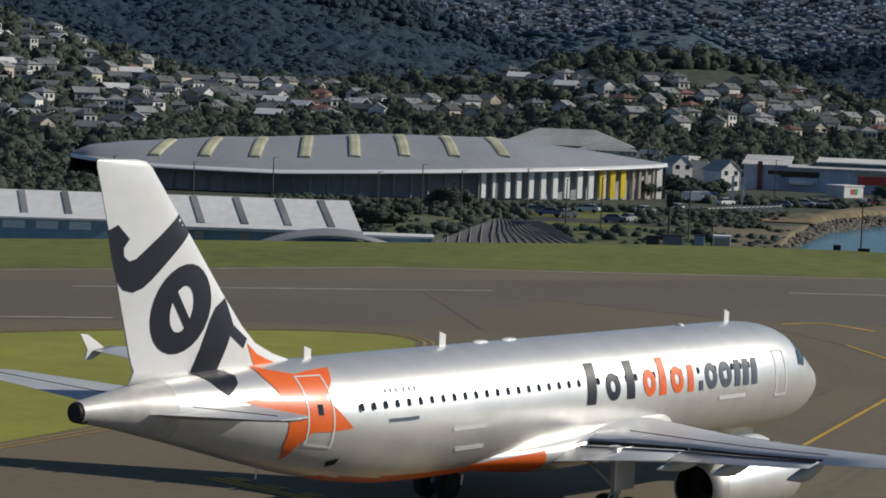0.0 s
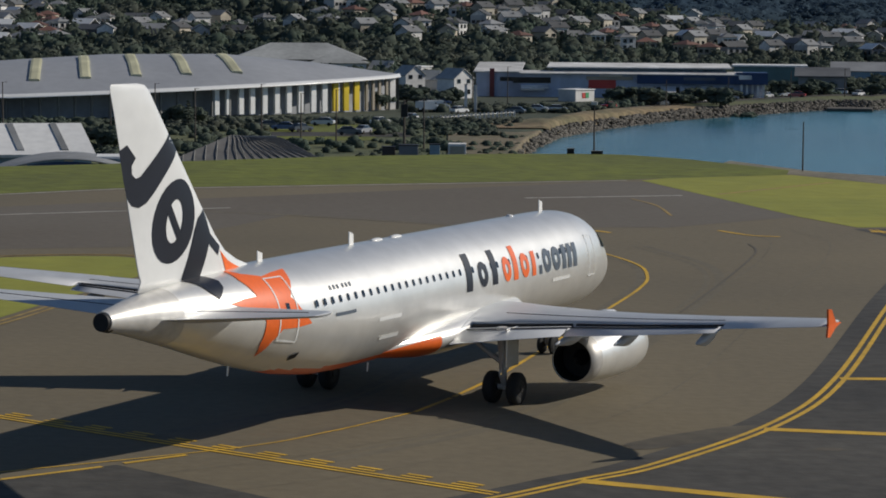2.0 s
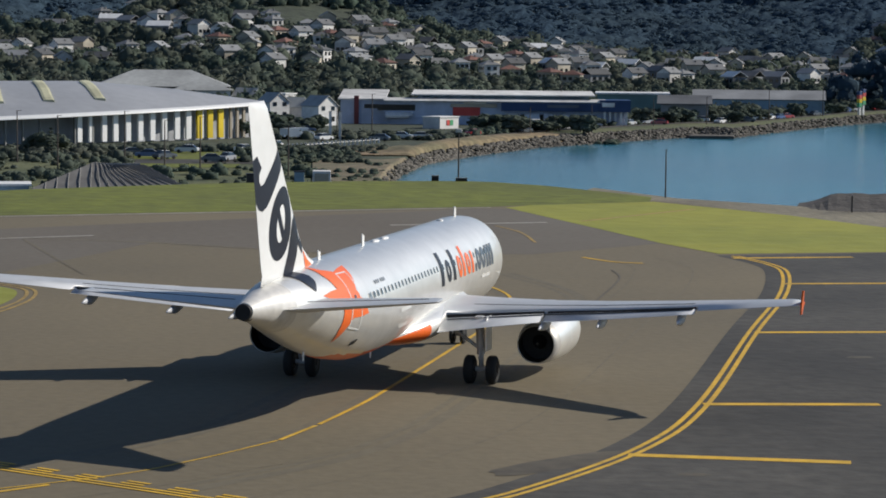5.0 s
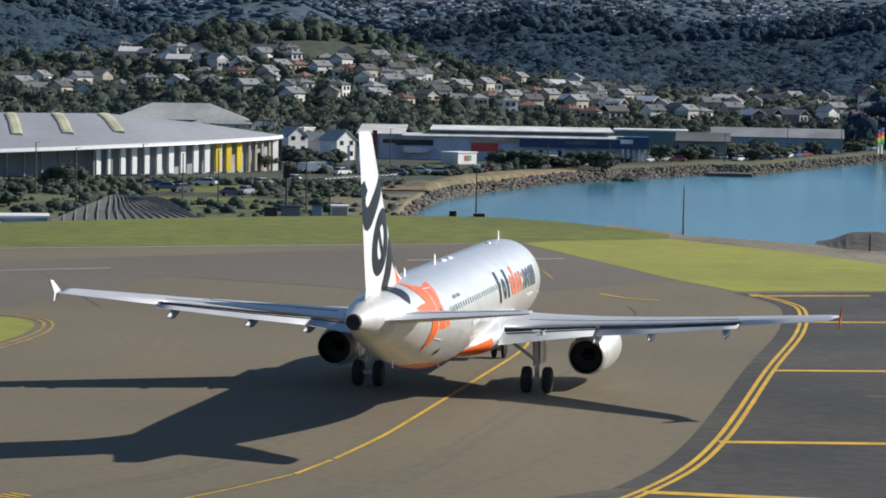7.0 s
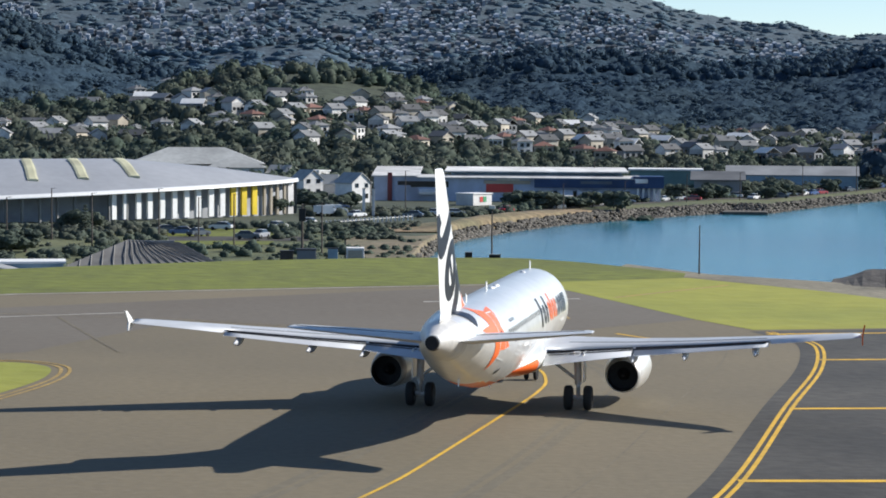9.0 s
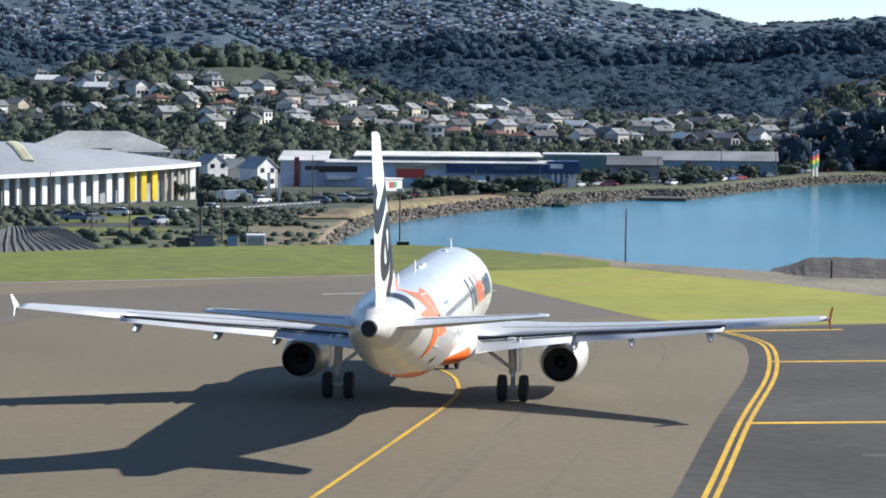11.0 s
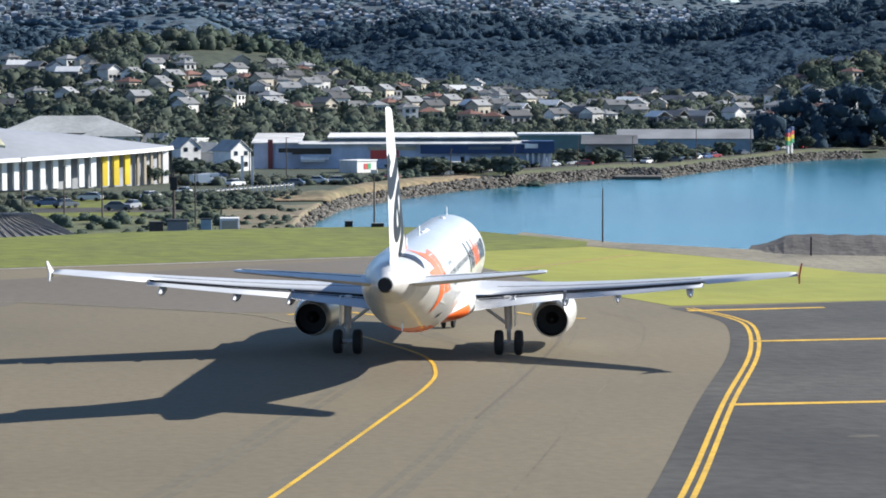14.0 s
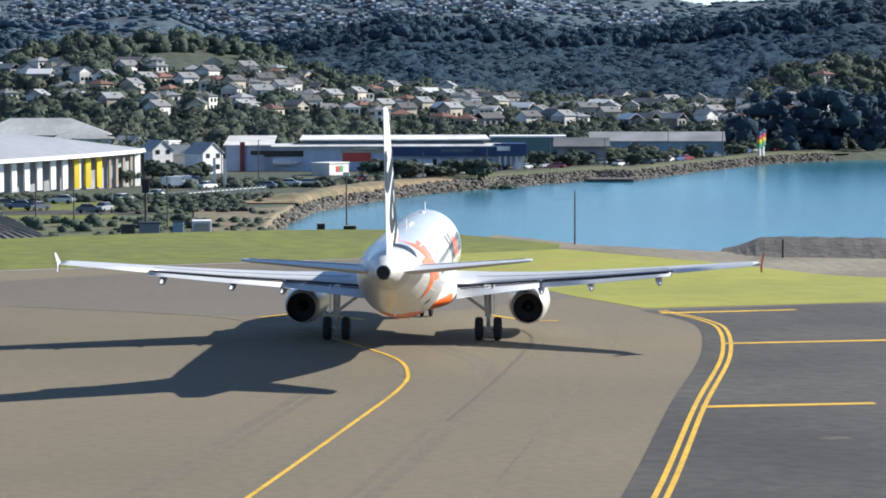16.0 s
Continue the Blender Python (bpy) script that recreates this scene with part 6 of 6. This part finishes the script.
def build_shore_trees():
    rnd = random.Random(9)

    def make(seed):
        tr = thing("tree", "round dark green tree beside the shore road", "tree", None, "trees along the shore road")
        bm = bmesh.new()
        tube(bm, (0, 0, -0.4), (0.1, 0, 1.5), 0.22, 0.15, 8)
        for k in range(4):
            a = k * 1.7 + seed
            tube(bm, (0.1, 0, 1.3), (1.1 * math.cos(a), 1.1 * math.sin(a), 2.7), 0.1, 0.05, 6)
        part("trunk", bm, WOOD, tr, "brown trunk")
        vs, fs, n = [], [], 0
        rr = random.Random(seed)
        for k in range(16):
            v, f = leafy(seed * 20 + k, 26, 2)
            r = rr.uniform(0.55, 1.05)
            o = np.array((rr.gauss(0, 0.85), rr.gauss(0, 0.85), 2.1 + rr.uniform(-0.9, 0.9)))
            vs.append(v * r + o)
            fs.append(f + n)
            n += len(v)
        place_mesh("crown", mesh_of("crown", np.concatenate(vs), np.concatenate(fs)), HAZY_LEAF, tr, "dark green leafy crown")
        return tr
    kinds = [(make(k), [False]) for k in (1, 2, 3)]
    spots = [(-5.3, 560), (-5.7, 563), (-4.6, 560), (-4.9, 565), (-6.2, 566), (-6.6, 570), (1.0, 520), (5.6, 452), (5.2, 455), (6.9, 380), (6.6, 385), (7.2, 390), (0.3, 560)]
    for k in range(9):
        az = -4.5 - rnd.uniform(0, 3.2)
        spots.append((az, rnd.uniform(548, 574)))
    spots += [(-0.5, 548), (0.1, 560), (0.45, 575), (-0.2, 545), (0.9, 600), (-0.75, 552)]
    for k in range(26):
        az = -7.0 - k * 0.29
        spots.append((az, np.interp(az, *SHORE) + rnd.uniform(38, 58)))
    for az, d in spots:
        ob, used = kinds[rnd.randrange(3)]
        m = facing(az, d, None, rnd.uniform(0, 360)) @ Matrix.Diagonal((rnd.uniform(0.8, 1.35),) * 2 + (rnd.uniform(0.75, 1.4), 1))
        if used[0]:
            copy_thing(ob, m)
        else:
            ob.matrix_basis, used[0] = m, True


def strip(name, bearings, near, wide, lift, material, label, category):
    rr = []
    for a in bearings:
        base = max(np.interp(a, *SHORE), 440)
        rr.append([tuple(spot(a, base + q) + Vector((0, 0, lift))) for q in (near, near + wide * 0.5, near + wide)])
    v, f = loft(rr, False, False)
    tagged(place_mesh(name, mesh_of(name, v, [q[::-1] for q in f], True), material), label, category, kind="structure")


def build_shore():
    rows = []
    for a in np.arange(-3.05, -0.59, 0.15):
        d1 = 440 - 9 * math.sin(a * 2.2)
        rows.append([tuple(spot(a, d) + Vector((0, 0, 0.22))) for d in np.linspace(max(np.interp(a, *SHORE) + 3.5, 352 + 22 * a + 8 * math.sin(a * 5)), d1, 9)])
    v, f = loft(rows, False, False)
    tagged(place_mesh("gravel_flat", mesh_of("gravel_flat", v, [q[::-1] for q in f], True), MUD, ), "bare grey-brown ground beside the shore", "ground", kind="structure")
    rows = [[tuple(spot(a, d) + Vector((0, 0, 0.05))) for d in np.linspace(max(np.interp(a, *CREST) + 27, 262), 464, 24)] for a in np.arange(-0.9, 14.1, 0.35)]
    v, f = loft(rows, False, False)
    tagged(place_mesh("rough_grass", mesh_of("rough_grass", v, [q[::-1] for q in f], True), ROUGH_GRASS), "rough olive grass between the scrub", "grass", kind="structure")
    rows = []
    for a in np.arange(-6.4, -1.3, 0.15):
        base, k = max(np.interp(a, *SHORE), 440), 0.45 * ease((a + 6.4) / 2.5) * ease((-1.3 - a) / 1.4)
        wob = 0.25 * noise.noise(Vector((a * 3.1, 0, 0)))
        rows.append([tuple(spot(a, base + q) + Vector((0, 0, 0.22 + h * k * (1 + wob)))) for q, h in ((6.5, 0.0), (11, 0.8), (17, 1.7), (24, 2.0), (27, 1.2), (29, -0.2))])
    v, f = loft(rows, False, False)
    tagged(place_mesh("sandy_bank", mesh_of("sandy_bank", v, [q[::-1] for q in f], True), EARTH), "bare sandy bank above the rocks", "bank", kind="structure")
    strip("shore_grass", np.arange(-15, -5.8, 0.3), 8.5, 24, 0.25, ROUGH_GRASS, "dry olive grass strip along the shore", "grass")
    strip("shore_road", np.arange(-15, 0.6, 0.3), 31, 9, 0.3, DARK_ASPHALT, "grey asphalt shore road", "road")
    for a0, a1, d0, d1, m, lab in ((1.0, 3.4, 405, 456, GRASS, "green lawn beside the car park"), (0.2, 3.6, 416, 430, DARK_ASPHALT, "grey asphalt car park")):
        pts = [spot(a, d) for a, d in ((a0, d0), (a1, d0), (a1, d1), (a0, d1))]
        sheet("lawn" if m is GRASS else "car_park", [(p.x, p.y) for p in pts], -7.9 if m is GRASS else -7.88, m, lab)


def build_details():
    # dark conifer before the arena
    tr = thing("conifer", "dark green conical pine before the arena", "tree", facing(5.25, 428, -8))
    bm = bmesh.new()
    tube(bm, (0, 0, -0.4), (0, 0, 5.6), 0.16, 0.04, 8)
    part("trunk", bm, WOOD, tr, "brown trunk")
    rr = random.Random(5)
    vs, fs, n = [], [], 0
    for k in range(9):
        z, r = 0.9 + k * 0.55, 1.75 - k * 0.18
        for j in range(9):
            a = j * 0.698 + k * 0.4 + rr.uniform(-0.2, 0.2)
            v, f = leafy(60 + (k * 9 + j) % 7, 10, 1)
            o = np.array((math.cos(a) * r * 0.6, math.sin(a) * r * 0.6, z + rr.uniform(-0.1, 0.1)))
            vs.append(v * np.array((0.42 * r, 0.42 * r, 0.2)) + o)
            fs.append(f + n)
            n += len(v)
    place_mesh("crown", mesh_of("crown", np.concatenate(vs), np.concatenate(fs)), HAZY_LEAF, tr, "layered dark green boughs")
    # white post fence along the road
    fence = thing("roadside_fence", "low white post and rail fence by the road", "fence")
    pts = [spot(-0.1 - k * 0.098, 467 + k * 1.45) for k in range(22)]
    for k, p in enumerate(pts):
        bm = bmesh.new()
        box(bm, -0.2, -0.12, -0.3, 0.2, 0.12, 1.1, 0.02, Matrix.Translation(p))
        part("post", bm, WHITE_WALL, fence)
        if k:
            bm = bmesh.new()
            tube(bm, pts[k - 1] + Vector((0, 0, 0.75)), p + Vector((0, 0, 0.75)), 0.07, n=6)
            part("rail", bm, WHITE_WALL, fence)
    # small marker boxes at the edge of the grass
    for az, d, w, h in ((-3.45, 240.5, 0.7, 0.5), (-4.05, 239.5, 1.1, 0.35), (-12.9, 205, 0.12, 1.4)):
        mk = thing("marker_box", "small dark marker box on the grass edge", "marker", facing(az, d, land(az, d - 3)))
        boxes("body", [(-w / 2, -0.2, -0.1, w / 2, 0.2, h)], DARK_METAL, mk, "", 0.03)
        boxes("plate", [(-w / 2 - 0.04, -0.24, h, w / 2 + 0.04, 0.24, h + 0.06)], GREY_WALL, mk)


build_arena()
build_details()
build_shed()
build_town()
build_poles()
build_shore()
build_cars()
build_houses()
build_shore_trees()
build_woods()


AIRCRAFT_ROWS = [
    (0.00, pose(-4.93, 83.25, 0.03, 0, 0, -34.39)),
    (0.50, pose(-3.67, 85.29, 0.03, 0, 0, -32.80)),
    (1.00, pose(-2.46, 87.12, 0.03, 0, 0, -30.55)),
    (1.50, pose(-1.39, 88.84, 0.03, 0, 0, -28.40)),
    (2.00, pose(-0.31, 90.69, 0.03, 0, 0, -26.40)),
    (2.50, pose(0.58, 92.46, 0.03, 0, 0, -24.15)),
    (3.00, pose(1.41, 94.14, 0.03, 0, 0, -22.04)),
    (3.50, pose(2.21, 95.98, 0.03, 0, 0, -20.32)),
    (4.50, pose(3.71, 100.17, 0.03, 0, 0, -17.66)),
    (5.75, pose(5.34, 105.13, 0.03, 0, 0, -15.33)),
    (7.00, pose(6.76, 110.51, 0.03, 0, 0, -13.96)),
    (8.00, pose(7.69, 114.36, 0.03, 0, 0, -12.78)),
    (9.00, pose(8.67, 119.01, 0.03, 0, 0, -11.84)),
    (10.00, pose(9.43, 122.86, 0.03, 0, 0, -11.01)),
    (11.25, pose(10.36, 127.75, 0.03, 0, 0, -10.08)),
    (12.50, pose(11.23, 132.48, 0.03, 0, 0, -9.70)),
    (14.50, pose(12.67, 140.06, 0.03, 0, 0, -9.93)),
    (16.00, pose(13.60, 145.69, 0.03, 0, 0, -8.85)),
]


def motions():
    walk(airliner, AIRCRAFT_ROWS)
    # the wheels roll with the way travelled
    ts = [k * 0.1 for k in range(161)]
    kt = [r[0] for r in AIRCRAFT_ROWS]
    px = [np.interp(t, kt, [r[1].translation.x for r in AIRCRAFT_ROWS]) for t in ts]
    py = [np.interp(t, kt, [r[1].translation.y for r in AIRCRAFT_ROWS]) for t in ts]
    way = np.concatenate([[0], np.cumsum(np.hypot(np.diff(px), np.diff(py)))])
    for w, at, r in WHEELS:
        walk(w, [(t, Matrix.Translation(at) @ Matrix.Rotation(-d / r, 4, "X")) for t, d in zip(ts, way)])


motions()
